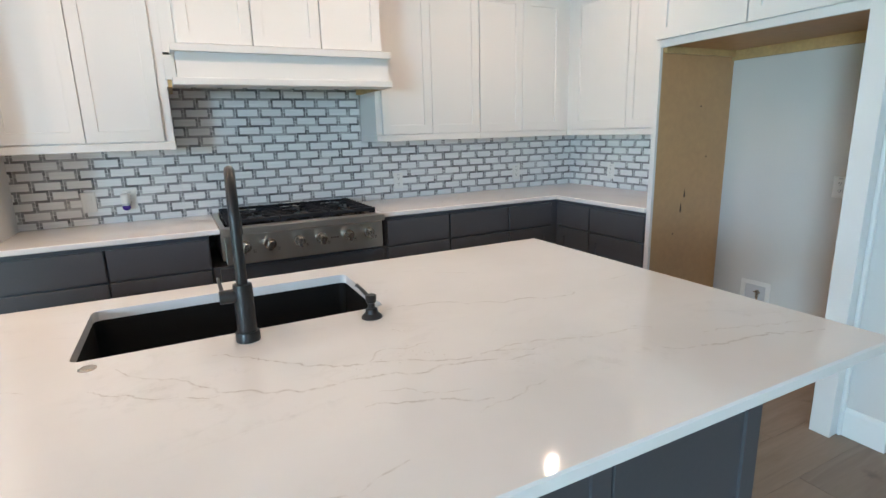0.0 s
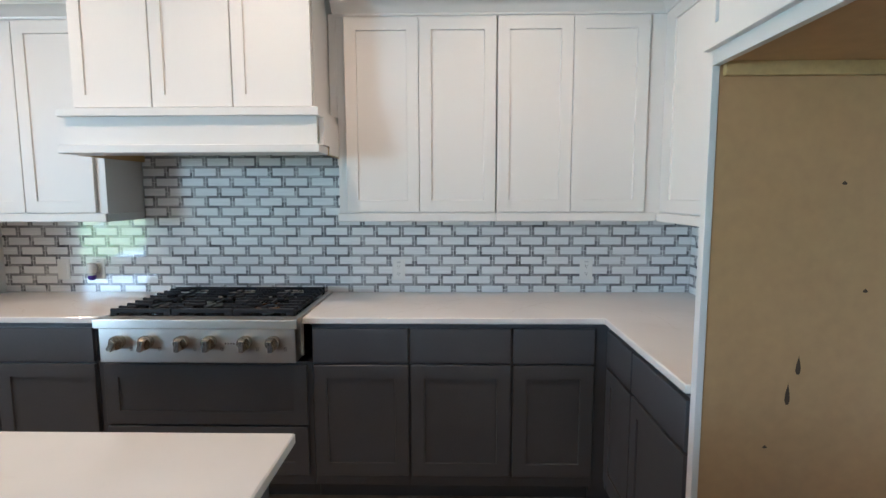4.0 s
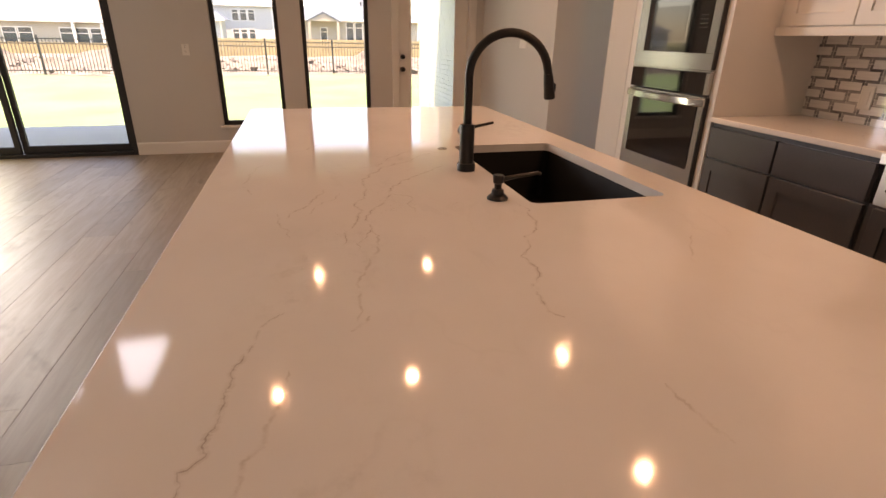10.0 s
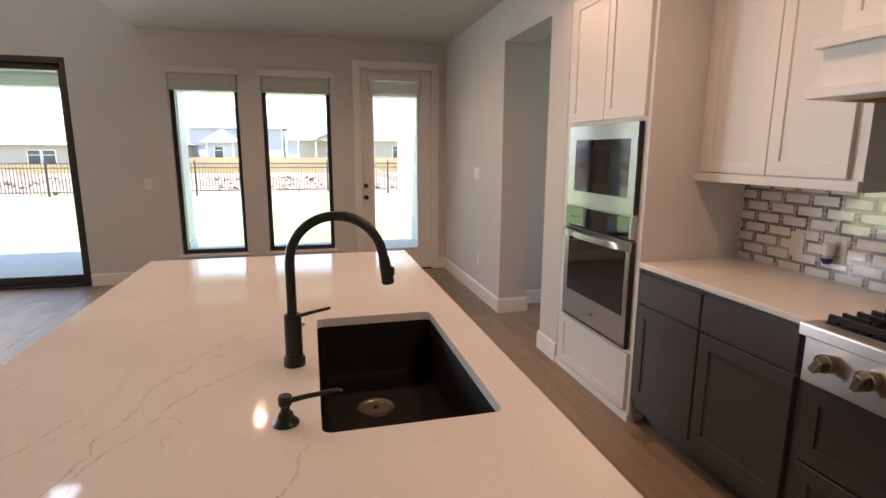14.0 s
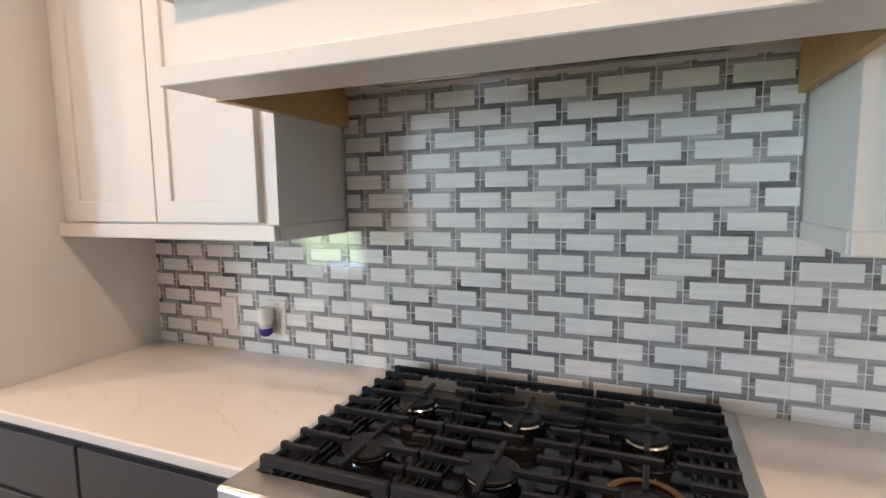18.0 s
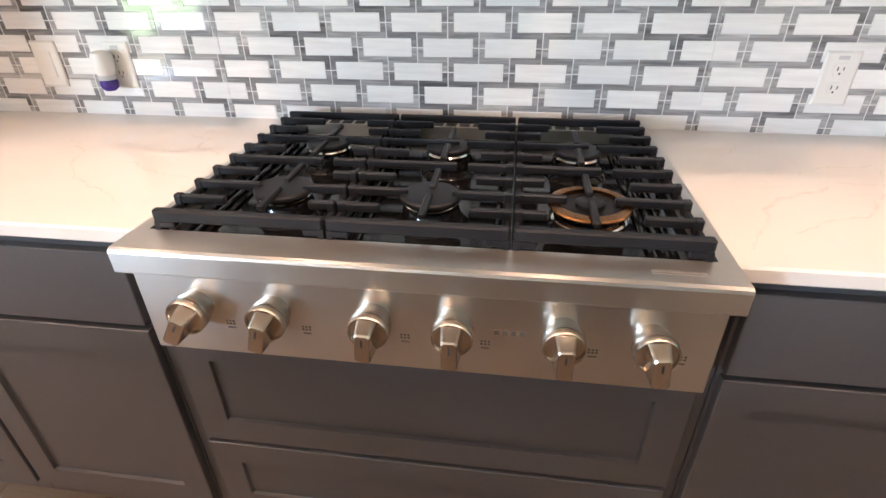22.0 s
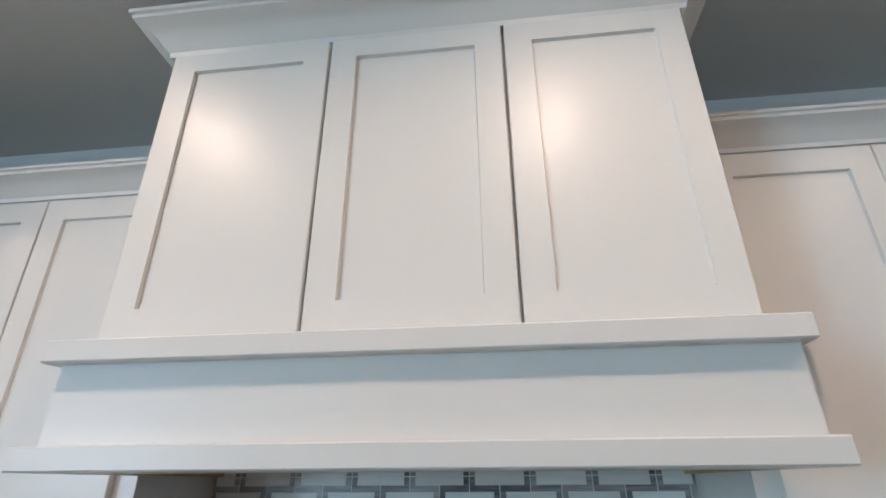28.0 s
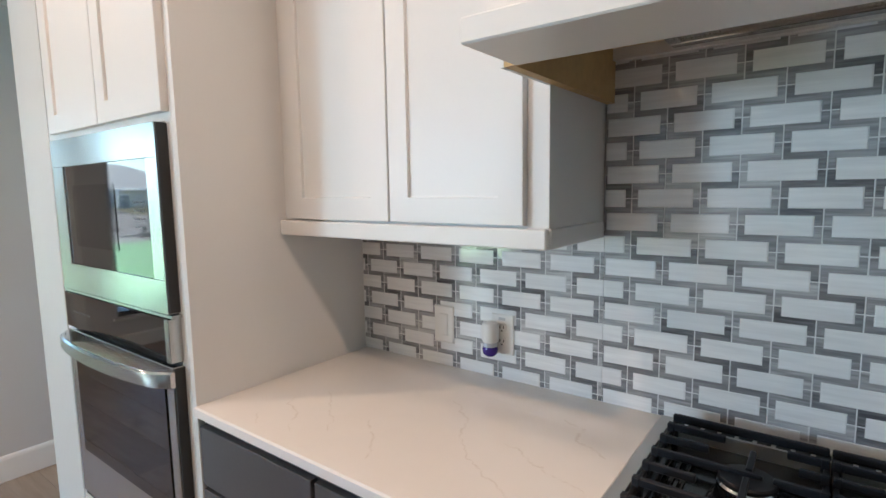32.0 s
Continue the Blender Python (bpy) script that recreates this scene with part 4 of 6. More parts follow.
box("ceiling_liner", (-0.588, 0.551, -0.498, -0.010, 1.775, 1.79), PLYD, hood, 0.0, "bare golden plywood liner")
box("back_trim", (-0.588, 0.551, -0.030, -0.0095, 1.749, 1.775), CABW, hood, 0.001)
ins = thing("hood_insert", (0, -0.25, 1.72), "stainless extractor insert with mesh grease filters under the hood", "range hood")
bm = bmesh.new()
for d in ((-0.455, 0.415, -0.46, -0.43), (-0.455, 0.415, -0.075, -0.045), (-0.455, -0.43, -0.43, -0.075), (0.39, 0.415, -0.43, -0.075), (-0.035, -0.005, -0.43, -0.075)):
    add_box(bm, *d, 1.751, 1.775, 0.002)
part("rim", bm, STEELX, ins)
for a, b in ((-0.43, -0.035), (-0.005, 0.39)):
    bm = bmesh.new()
    n = 44
    for i in range(n):
        x = a + (b - a) * (i + 0.5) / n
        add_box(bm, x - 0.0025, x + 0.0025, -0.43, -0.075, 1.758, 1.764)
    for j in range(36):
        y = -0.43 + 0.355 * (j + 0.5) / 36
        add_box(bm, a, b, y - 0.0018, y + 0.0018, 1.7575, 1.7635)
    part("grease_filter", bm, STEELK, ins, "fine steel mesh filter")["kind"] = "stuff"
    box("filter_back", (a, b, -0.43, -0.075, 1.7645, 1.774), SLOT, ins, 0)

# ---- range top ----
rt = thing("gas_cooktop", (0, -0.35, 0.722), "36-inch stainless gas range top with six burners and black iron grates", "cooktop")
bm = bmesh.new()
add_box(bm, -0.4565, 0.4565, -0.600, -0.020, 0.73, 0.890)
part("chassis", bm, STEELC, rt)
bm = bmesh.new()
prof = [(-0.640, 0.9235), (-0.694, 0.9240), (-0.700, 0.9215), (-0.7015, 0.917), (-0.7015, 0.884), (-0.698, 0.880), (-0.640, 0.880)]
rows = [[bm.verts.new((x, y, z)) for y, z in prof] for x in (-0.4565, 0.4565)]
for i in range(len(prof)):
    bm.faces.new((rows[0][i], rows[0][(i + 1) % len(prof)], rows[1][(i + 1) % len(prof)], rows[1][i]))
bm.faces.new(rows[0])
bm.faces.new(rows[1])
bmesh.ops.recalc_face_normals(bm, faces=bm.faces)
part("bullnose", bm, STEELC, rt)
bm = bmesh.new()
add_box(bm, -0.443, 0.444, -0.686, -0.600, 0.722, 0.880, 0.0025)
part("control_panel", bm, STEELC, rt)
bm = bmesh.new()
for d in ((-0.4565, -0.432, -0.640, -0.060), (0.432, 0.4565, -0.640, -0.060), (-0.4565, 0.4565, -0.060, -0.020), (-0.432, 0.432, -0.640, -0.632)):
    add_box(bm, *d, 0.8905, 0.9225)
part("rim", bm, STEELC, rt)
box("burner_tray", (-0.432, 0.432, -0.632, -0.060, 0.8905, 0.8925), ENAMEL, rt, 0, "glossy black enamel tray")
BURN = [(-0.258, -0.255), (0.004, -0.255), (0.268, -0.255), (-0.258, -0.500), (0.004, -0.500), (0.268, -0.500)]
for i, (bx, by) in enumerate(BURN):
    b = lathe("burner", [(0.064, 0.8926), (0.060, 0.897), (0.052, 0.902), (0.050, 0.916), (0.046, 0.926), (0.030, 0.927)], (bx, by, 0), ENAMEL, rt, "z", 32, "glossy black burner bowl")
    if i == 5:
        lathe("burner_ring", [(0.060, 0.9130), (0.0645, 0.9150), (0.0645, 0.9200), (0.060, 0.9240), (0.052, 0.9245)], (bx, by, 0), CHROME, b, "z", 32, "polished steel ring")
        lathe("inner_wall", [(0.051, 0.9366), (0.047, 0.9300), (0.042, 0.9285), (0.010, 0.9280)], (bx, by, 0), IRON, b, "z", 32, "dark hollow inside the flame ring")
    else:
        lathe("burner_ring", [(0.044, 0.9265), (0.0475, 0.9285), (0.0475, 0.9325), (0.044, 0.9365), (0.030, 0.937)], (bx, by, 0), CHROME, b, "z", 32, "polished steel ring")
    if i == 5:
        bm = bmesh.new()
        sg = 40
        prof = [(0.051, 0.938), (0.051, 0.944), (0.055, 0.9455), (0.067, 0.9430), (0.069, 0.940), (0.067, 0.937)]
        rings = [[bm.verts.new((bx + r * math.cos(2 * math.pi * j / sg), by + r * math.sin(2 * math.pi * j / sg), z)) for j in range(sg)] for r, z in prof]
        for k in range(len(rings)):
            a, c = rings[k], rings[(k + 1) % len(rings)]
            for j in range(sg):
                bm.faces.new((a[j], a[(j + 1) % sg], c[(j + 1) % sg], c[j]))
        bmesh.ops.recalc_face_normals(bm, faces=bm.faces)
        smooth(part("flame_ring", bm, BRONZE, b, "copper heat-tinted ring"))
        lathe("cap", [(0.024, 0.936), (0.024, 0.944), (0.021, 0.946)], (bx, by, 0), IRON, b, "z", 24, "small black cap")
    else:
        r = 0.052 if i in (3, 4) else 0.047
        lathe("cap", [(r, 0.939), (r, 0.944), (r - 0.003, 0.947), (r * 0.5, 0.948)], (bx, by, 0), IRON, b, "z", 32, "matte black burner cap")
bm = bmesh.new()
for k in range(26):
    x = -0.415 + 0.83 * k / 25
    add_box(bm, x - 0.0125, x + 0.0125, -0.052, -0.030, 0.9226, 0.9236)
part("rear_vent", bm, SLOT, rt)
for gx in (-0.385, -0.127, 0.137, 0.375):
    for k in range(3):
        x = gx + (k - 1) * 0.019
        box("tray_ridge", (x - 0.005, x + 0.005, -0.600, -0.130, 0.8926, 0.8990), ENAMEL, rt, 0.0025)


def grate(x0, x1, cx):
    bm = bmesh.new()
    z0, z1, y0, y1 = 0.938, 0.955, -0.634, -0.066
    s = 0.0055
    add_box(bm, x0, x1, y0, y0 + 0.015, 0.936, 0.957, 0.003)
    add_box(bm, x0, x1, y1 - 0.012, y1, z0, z1, 0.0025)
    for a, b in ((x0, x0 + 0.034), (x1 - 0.034, x1)):
        add_box(bm, a, b, y0 + 0.0005, y0 + 0.0145, 0.9255, 0.9375, 0.002)
    for a, b in ((x0, x0 + 0.010), (x1 - 0.010, x1)):
        add_box(bm, a, b, y0 + 0.015, y1 - 0.012, 0.9285, 0.940, 0.002)
        for y in (y0, y1 - 0.02, (y0 + y1) / 2 - 0.01):
            add_box(bm, a, b, y, y + 0.018, 0.8930, 0.9375, 0.001)
    n = 9
    for i in range(1, n):
        y = y0 + (y1 - y0) * i / n + 0.004
        near = min(abs(y + 0.255), abs(y + 0.500))
        if abs(y - (y0 + y1) / 2) < 0.035 and i == 5:
            continue
        reach = 0.038 if near < 0.045 else 0.052 + 0.02 * (i % 2)
        full = i in (4, 6)
        for side in (0, 1):
            a, b = (x0, cx - reach) if side == 0 else (cx + reach, x1)
            if full and side == 0:
                b = cx + reach * 0.6
            add_box(bm, a, b, y - s, y + s, z0 + 0.002, z1, 0.002)
            e = a if side == 0 else b - 0.014
            add_box(bm, e, e + 0.014, y - s - 0.0015, y + s + 0.0015, 0.930, z1 + 0.001, 0.002)
    for by in (-0.255, -0.500):
        for d in (-1, 1):
            a, b = sorted((by + d * 0.014, by + d * 0.095))
            add_box(bm, cx - s, cx + s, a, b, z0 + 0.006, z1, 0.002)
    return part("grate", bm, IRON, rt, "black cast iron grate")


grate(-0.420, -0.141, -0.258)
grate(-0.137, 0.141, 0.004)
grate(0.146, 0.424, 0.268)

KNOBZ, PY = 0.821, -0.686
for i, kx in enumerate((-0.345, -0.217, -0.058, 0.066, 0.225, 0.350)):
    k = lathe("knob", [(0.0265, 0.0), (0.0265, -0.013), (0.0300, -0.0145), (0.0312, -0.017), (0.0312, -0.038), (0.0295, -0.0405), (0.0280, -0.0405), (0.0275, -0.0370), (0.004, -0.0370)], (kx, PY, KNOBZ), STEELK, rt, "y", 40, "satin steel control knob")
    bm = bmesh.new()
    rows = []
    for dy, w, z0, z1 in ((-0.030, 0.0160, -0.0270, 0.0270), (-0.042, 0.0145, -0.0290, 0.0265), (-0.0665, 0.0115, -0.0315, 0.0200), (-0.069, 0.0100, -0.0295, 0.0178)):
        rows.append([bm.verts.new((kx + a, PY + dy, KNOBZ + b)) for a, b in ((-w, z0 + 0.003), (-w + 0.003, z0), (w - 0.003, z0), (w, z0 + 0.003), (w, z1 - 0.003), (w - 0.003, z1), (-w + 0.003, z1), (-w, z1 - 0.003))])
    for a, b in zip(rows, rows[1:]):
        for q in range(8):
            bm.faces.new((a[q], a[(q + 1) % 8], b[(q + 1) % 8], b[q]))
    bm.faces.new(rows[0])
    bm.faces.new(rows[-1])
    bmesh.ops.recalc_face_normals(bm, faces=bm.faces)
    tilt = (-30, -14, -4, 0, 0, 6)[i]
    turn = Matrix.Rotation(radians(-tilt), 3, "Y")
    bmesh.ops.rotate(bm, verts=bm.verts, cent=(kx, PY, KNOBZ), matrix=turn)
    part("grip", bm, STEELK, k, "flat steel grip bar")
    bm = bmesh.new()
    add_box(bm, kx - 0.0014, kx + 0.0014, PY - 0.0697, PY - 0.0685, KNOBZ - 0.001, KNOBZ + 0.012)
    bmesh.ops.rotate(bm, verts=bm.verts, cent=(kx, PY, KNOBZ), matrix=turn)
    part("pointer", bm, SLOT, k, "black pointer line")
    lathe("groove", [(0.0313, -0.0285), (0.0316, -0.0290), (0.0313, -0.0296)], (kx, PY, KNOBZ), SLOT, k, "y", 40)
    bm = bmesh.new()
    for dx in range(3):
        for dz in range(2):
            add_box(bm, kx + 0.040 + dx * 0.0055, kx + 0.0435 + dx * 0.0055, PY - 0.0006, PY + 0.001, 0.784 + dz * 0.0055, 0.7875 + dz * 0.0055)
    add_box(bm, kx + 0.041, kx + 0.054, PY - 0.0006, PY + 0.001, 0.777, 0.7795)
    part("burner_mark", bm, plain("panel_print", (0.10, 0.09, 0.08), 0.5, bump=0) if i == 0 else bpy.data.materials["panel_print"], rt, "tiny printed burner diagram")
for i in range(4):
    box("logo_stroke", (0.126 + i * 0.0125, 0.1335 + i * 0.0125, PY - 0.0006, PY + 0.001, 0.806, 0.8145), bpy.data.materials["panel_print"], rt, 0)
bm = bmesh.new()
for r in range(2):
    add_box(bm, 0.335, 0.405, -0.668 - r * 0.006, -0.6655 - r * 0.006, 0.9237, 0.9245)
part("caution_print", bm, plain("faint_print", (0.20, 0.185, 0.17), 0.5, bump=0), rt)

# ---- wall plates and the plug-in freshener on the tiles ----
TY0 = -0.009
plate("wall_outlet", "white duplex outlet on the tiled backsplash", "outlet", "-y", TY0, 0.836, 1.043)
plate("wall_outlet", "white duplex outlet on the tiled backsplash", "outlet", "-y", TY0, 1.897, 1.046)
plate("wall_outlet", "white duplex outlet on the tiled side wall", "outlet", "-x", EX - 0.009, -0.50, 1.046)
plate("light_switch", "white rocker switch on the tiled backsplash", "light switch", "-y", TY0, -1.100, 1.047, "single")
plate("wall_outlet", "white duplex outlet behind the air freshener", "outlet", "-y", TY0, -0.893, 1.047)
plate("wall_outlet", "white outlet inside the fridge recess", "outlet", "-x", EX, -2.13, 1.05)
fr = thing("air_freshener", (-0.912, -0.05, 1.0), "white plug-in air freshener with purple oil bottle", "air freshener")
lathe("housing", [(0.012, 1.088), (0.021, 1.085), (0.025, 1.074), (0.025, 1.040), (0.020, 1.030)], (-0.914, -0.045, 0), PLASTIC, fr, "z", 24)
box("plug_neck", (-0.926, -0.900, -0.045, -0.015, 1.045, 1.08), PLASTIC, fr, 0.004)
lathe("collar", [(0.019, 1.031), (0.021, 1.028), (0.021, 1.018)], (-0.914, -0.045, 0), plain("clear_cap", (0.55, 0.55, 0.57), 0.1, bump=0), fr, "z", 24)
lathe("oil_bottle", [(0.020, 1.018), (0.0225, 1.010), (0.021, 0.998), (0.013, 0.990), (0.004, 0.988)], (-0.914, -0.045, 0), PURPLE, fr, "z", 24, "purple oil bottle")

# ---- fridge recess ----
FX = 1.843
rec = thing("fridge_surround", (2.15, -1.95, 0), "white tall surround of the empty fridge recess with cabinet above", "cabinet")
box("end_panel", (FX + 0.02, EX - 0.001, -1.462, -1.438, 0.0, 2.40), PLY, rec, 0.0, "bare tan plywood panel with scuffs")
box("panel_edge", (FX, FX + 0.02, -1.466, -1.434, 0.0, 2.40), CABW, rec, 0.001)
box("panel_foot", (FX - 0.008, FX + 0.02, -1.476, -1.424, 0.0, 0.012), CABW, rec, 0.002)
box("post", (FX, FX + 0.02, -2.532, -2.447, 0.0, 2.40), CABW, rec, 0.001)
box("end_panel", (FX + 0.02, EX - 0.001, -2.529, -2.505, 0.0, 2.40), CABW, rec, 0.0)
box("scribe_moulding", (FX + 0.058, FX + 0.085, -2.546, -2.5295, 0.0, 2.40), CABW, rec, 0.004)
box("cabinet_floor", (FX + 0.0202, EX - 0.001, -2.505, -1.462, 1.822, 1.842), PLY, rec, 0.0, "bare tan plywood underside")
box("cabinet_rail", (FX, FX + 0.02, -2.447, -1.466, 1.812, 1.862), CABW, rec, 0.001)
box("cleat", (EX - 0.022, EX - 0.002, -2.505, -1.462, 1.765, 1.822), PLYD, rec, 0.001, "raw wood cleat")
box("cleat", (FX + 0.03, EX - 0.022, -1.482, -1.462, 1.785, 1.822), PLYD, rec, 0.001, "raw wood cleat")
box("cabinet_box", (FX + 0.02, EX - 0.002, -2.505, -1.462, 1.842, 2.40), CABW, rec, 0.0)
shaker("door", rec, "-x", FX, -1.957, -1.448, 1.852, 2.385, CABW)
shaker("door", rec, "-x", FX, -2.440, -1.964, 1.852, 2.385, CABW)
crown("crown", [(EX - 0.35, -1.434, 2.395), (FX, -1.434, 2.395), (FX, -2.532, 2.395), (1.93, -2.532, 2.395)], [(0, 1), (-1, 1), (-1, -1), (0, -1)], CABW, rec)
for sx, sz, sh in ((2.13, 0.985, 0.03), (2.105, 0.90, 0.035), (2.22, 1.50, 0.006), (2.05, 0.74, 0.005), (2.30, 1.20, 0.006)):
    bm = bmesh.new()
    n = 10
    r = [bm.verts.new((sx + 0.006 * math.cos(2 * math.pi * i / n) + 0.003 * math.sin(5 * i), -1.4626, sz + sh * math.sin(2 * math.pi * i / n))) for i in range(n)]
    bm.faces.new(r)
    part("scuff", bm, plain("scuff_mark", (0.06, 0.035, 0.02), 0.7, bump=0), rec, "dark scuff")
wb = thing("water_outlet_box", (EX, -1.745, 0.245), "white recessed ice maker water box with brass valve", "water box")
bm = bmesh.new()
to = face_map("-x", EX)
y0, y1, z0, z1 = -1.838, -1.655, 0.245, 0.440
for a, b, c, d in ((y0, y1, z0, z0 + 0.028), (y0, y1, z1 - 0.028, z1), (y0, y0 + 0.028, z0 + 0.028, z1 - 0.028), (y1 - 0.028, y1, z0 + 0.028, z1 - 0.028)):
    add_box(bm, EX - 0.008, EX, a, b, c, d, 0.002)
part("flange", bm, PLASTIC, wb)
# recess back lies flush; its shade is put in as a greyer plastic
box("box_back", (EX - 0.0015, EX - 0.0005, y0 + 0.028, y1 - 0.028, z0 + 0.028, z1 - 0.028), plain("shaded_plastic", (0.55, 0.55, 0.56), 0.4, bump=0), wb, 0)
tube("valve", [(EX - 0.012, -1.765, 0.385), (EX - 0.012, -1.765, 0.335)], [0.010, 0.008], STEELK, wb, 12)
tube("valve_handle", [(EX - 0.014, -1.785, 0.372), (EX - 0.014, -1.745, 0.372)], 0.0045, STEELK, wb, 10)
tube("supply_stub", [(EX - 0.012, -1.765, 0.335), (EX - 0.012, -1.765, 0.318)], 0.005, plain("brass", (0.55, 0.38, 0.14), 0.25, metal=1.0, bump=0), wb, 10)

# ---- island ----
IX0, IX1, IY0, IY1 = -2.056, 0.775, -3.094, -1.756
isl = thing("kitchen_island", (-0.65, -2.35, 0), "charcoal painted kitchen island with shaker doors and panelled end", "kitchen island")
EXI, BY0, BY1 = 0.726, -2.852, -1.803
box("body", (-1.99, EXI - 0.02, BY0, BY1, 0.10, 0.670), CABD, isl, 0.0)
box("body_rim", (-1.99, -1.00, BY0, BY1, 0.670, CT0), CABD, isl, 0.0)
box("body_rim", (-0.03, EXI - 0.02, BY0, BY1, 0.670, CT0), CABD, isl, 0.0)
box("body_rim", (-1.00, -0.03, BY0, -2.36, 0.670, CT0), CABD, isl, 0.0)
box("body_rim", (-1.00, -0.03, -1.862, BY1, 0.670, CT0), CABD, isl, 0.0)
box("plinth", (-1.95, EXI - 0.03, BY0 + 0.06, BY1 - 0.07, 0.0, 0.10), CABD, isl, 0.0)
bm = bmesh.new()
u = face_map("+x", EXI - 0.02)
rails = [(BY0, -2.755, 0, CT0), (-2.410, -2.356, 0, CT0), (-1.900, BY1, 0, CT0), (-2.755, -2.410, 0.815, CT0), (-2.356, -1.900, 0.815, CT0), (-2.755, -2.410, 0, 0.162), (-2.356, -1.900, 0, 0.162)]
for a, b, c, d in rails:
    add_box(bm, EXI - 0.02, EXI, a, b, c, d)
bmesh.ops.remove_doubles(bm, verts=bm.verts, dist=1e-5)
part("end_frame", bm, CABD, isl)
box("end_panel", (EXI - 0.02, EXI - 0.009, -2.755, -2.410, 0.162, 0.815), CABD, isl, 0.0)
box("end_panel", (EXI - 0.02, EXI - 0.009, -2.356, -1.900, 0.162, 0.815), CABD, isl, 0.0)
box("base_shoe", (EXI, EXI + 0.014, BY0, BY1 + 0.010, 0.0, 0.032), CABD, isl, 0.004)
for i in range(5):
    a = 0.690 - i * 0.535
    shaker("door", isl, "-y", BY0, a - 0.528, a, 0.115, 0.868, CABD, 0.058)
for i, (a, b) in enumerate(((-0.03, 0.690), (-1.00, -0.04))):
    shaker("door", isl, "+y", BY1, a, b, 0.12, 0.868, CABD, 0.058)
tagged(plate("wall_outlet", "white duplex outlet on the island's dark end panel", "outlet", "+x", EXI - 0.009, -2.455, 0.740))
dw = thing("dishwasher", (-1.35, BY1, 0.1), "stainless dishwasher with curved towel-bar handle in the island", "dishwasher")
box("door", (-1.645, -1.045, BY1, BY1 + 0.022, 0.11, 0.865), STEELX, dw, 0.003)
tube("handle", [(-1.62, BY1 + 0.02, 0.79), (-1.61, BY1 + 0.055, 0.79), (-1.57, BY1 + 0.072, 0.79), (-1.345, BY1 + 0.080, 0.79), (-1.12, BY1 + 0.072, 0.79), (-1.08, BY1 + 0.055, 0.79), (-1.07, BY1 + 0.02, 0.79)], 0.015, STEELX, dw, 14, "stainless bar handle")
box("toe_kick", (-1.645, -1.045, BY1 - 0.06, BY1 - 0.05, 0.0, 0.10), SLOT, dw, 0)

SX0, SX1, SY0, SY1, SR = -0.888, -0.142, -2.273, -1.880, 0.022


def rounded(x0, x1, y0, y1, r, n=5):
    """The corner arcs of a rounded rectangle, corner by corner."""
    arcs = []
    for cx, cy, a0 in ((x0 + r, y0 + r, 180), (x1 - r, y0 + r, 270), (x1 - r, y1 - r, 0), (x0 + r, y1 - r, 90)):
        arcs.append([(cx + r * math.cos(radians(a0 + 90 * i / (n - 1))), cy + r * math.sin(radians(a0 + 90 * i / (n - 1)))) for i in range(n)])
    return arcs


bm = bmesh.new()
arcs = rounded(SX0, SX1, SY0, SY1, SR)
flat = [p for a in arcs for p in a]
outer = [(IX0, IY0), (IX1, IY0), (IX1, IY1), (IX0, IY1)]
E4 = 0.004
levels = {}
for z, ins in ((CT0 + 0.001, E4), (CT0 + 0.001 + E4, 0), (CT - E4, 0), (CT, E4)):
    levels[z] = [bm.verts.new((x + (ins if x == IX0 else -ins), y + (ins if y == IY0 else -ins), z)) for x, y in outer]
zs = sorted(levels)
for za, zb in zip(zs, zs[1:]):
    for i in range(4):
        bm.faces.new((levels[za][i], levels[za][(i + 1) % 4], levels[zb][(i + 1) % 4], levels[zb][i]))
hole = {z: [bm.verts.new((x, y, z)) for x, y in flat] for z in (zs[0], zs[-1])}
N = len(flat)
for i in range(N):
    bm.faces.new((hole[zs[0]][i], hole[zs[0]][(i + 1) % N], hole[zs[-1]][(i + 1) % N], hole[zs[-1]][i]))
for z in (zs[0], zs[-1]):
    for c in range(4):
        i0, i1 = c * 5 + 2, ((c + 1) % 4) * 5 + 2
        seq = [(i0 + k) % N for k in range((i1 - i0) % N + 1)]
        bm.faces.new([levels[z][c], levels[z][(c + 1) % 4], *[hole[z][k] for k in reversed(seq)]])
bmesh.ops.recalc_face_normals(bm, faces=bm.faces)
itop = tagged(part("island_countertop", bm, QUARTZ), "white quartz island top with brown veins and sink cutout", "countertop")

VR = random.Random(3)


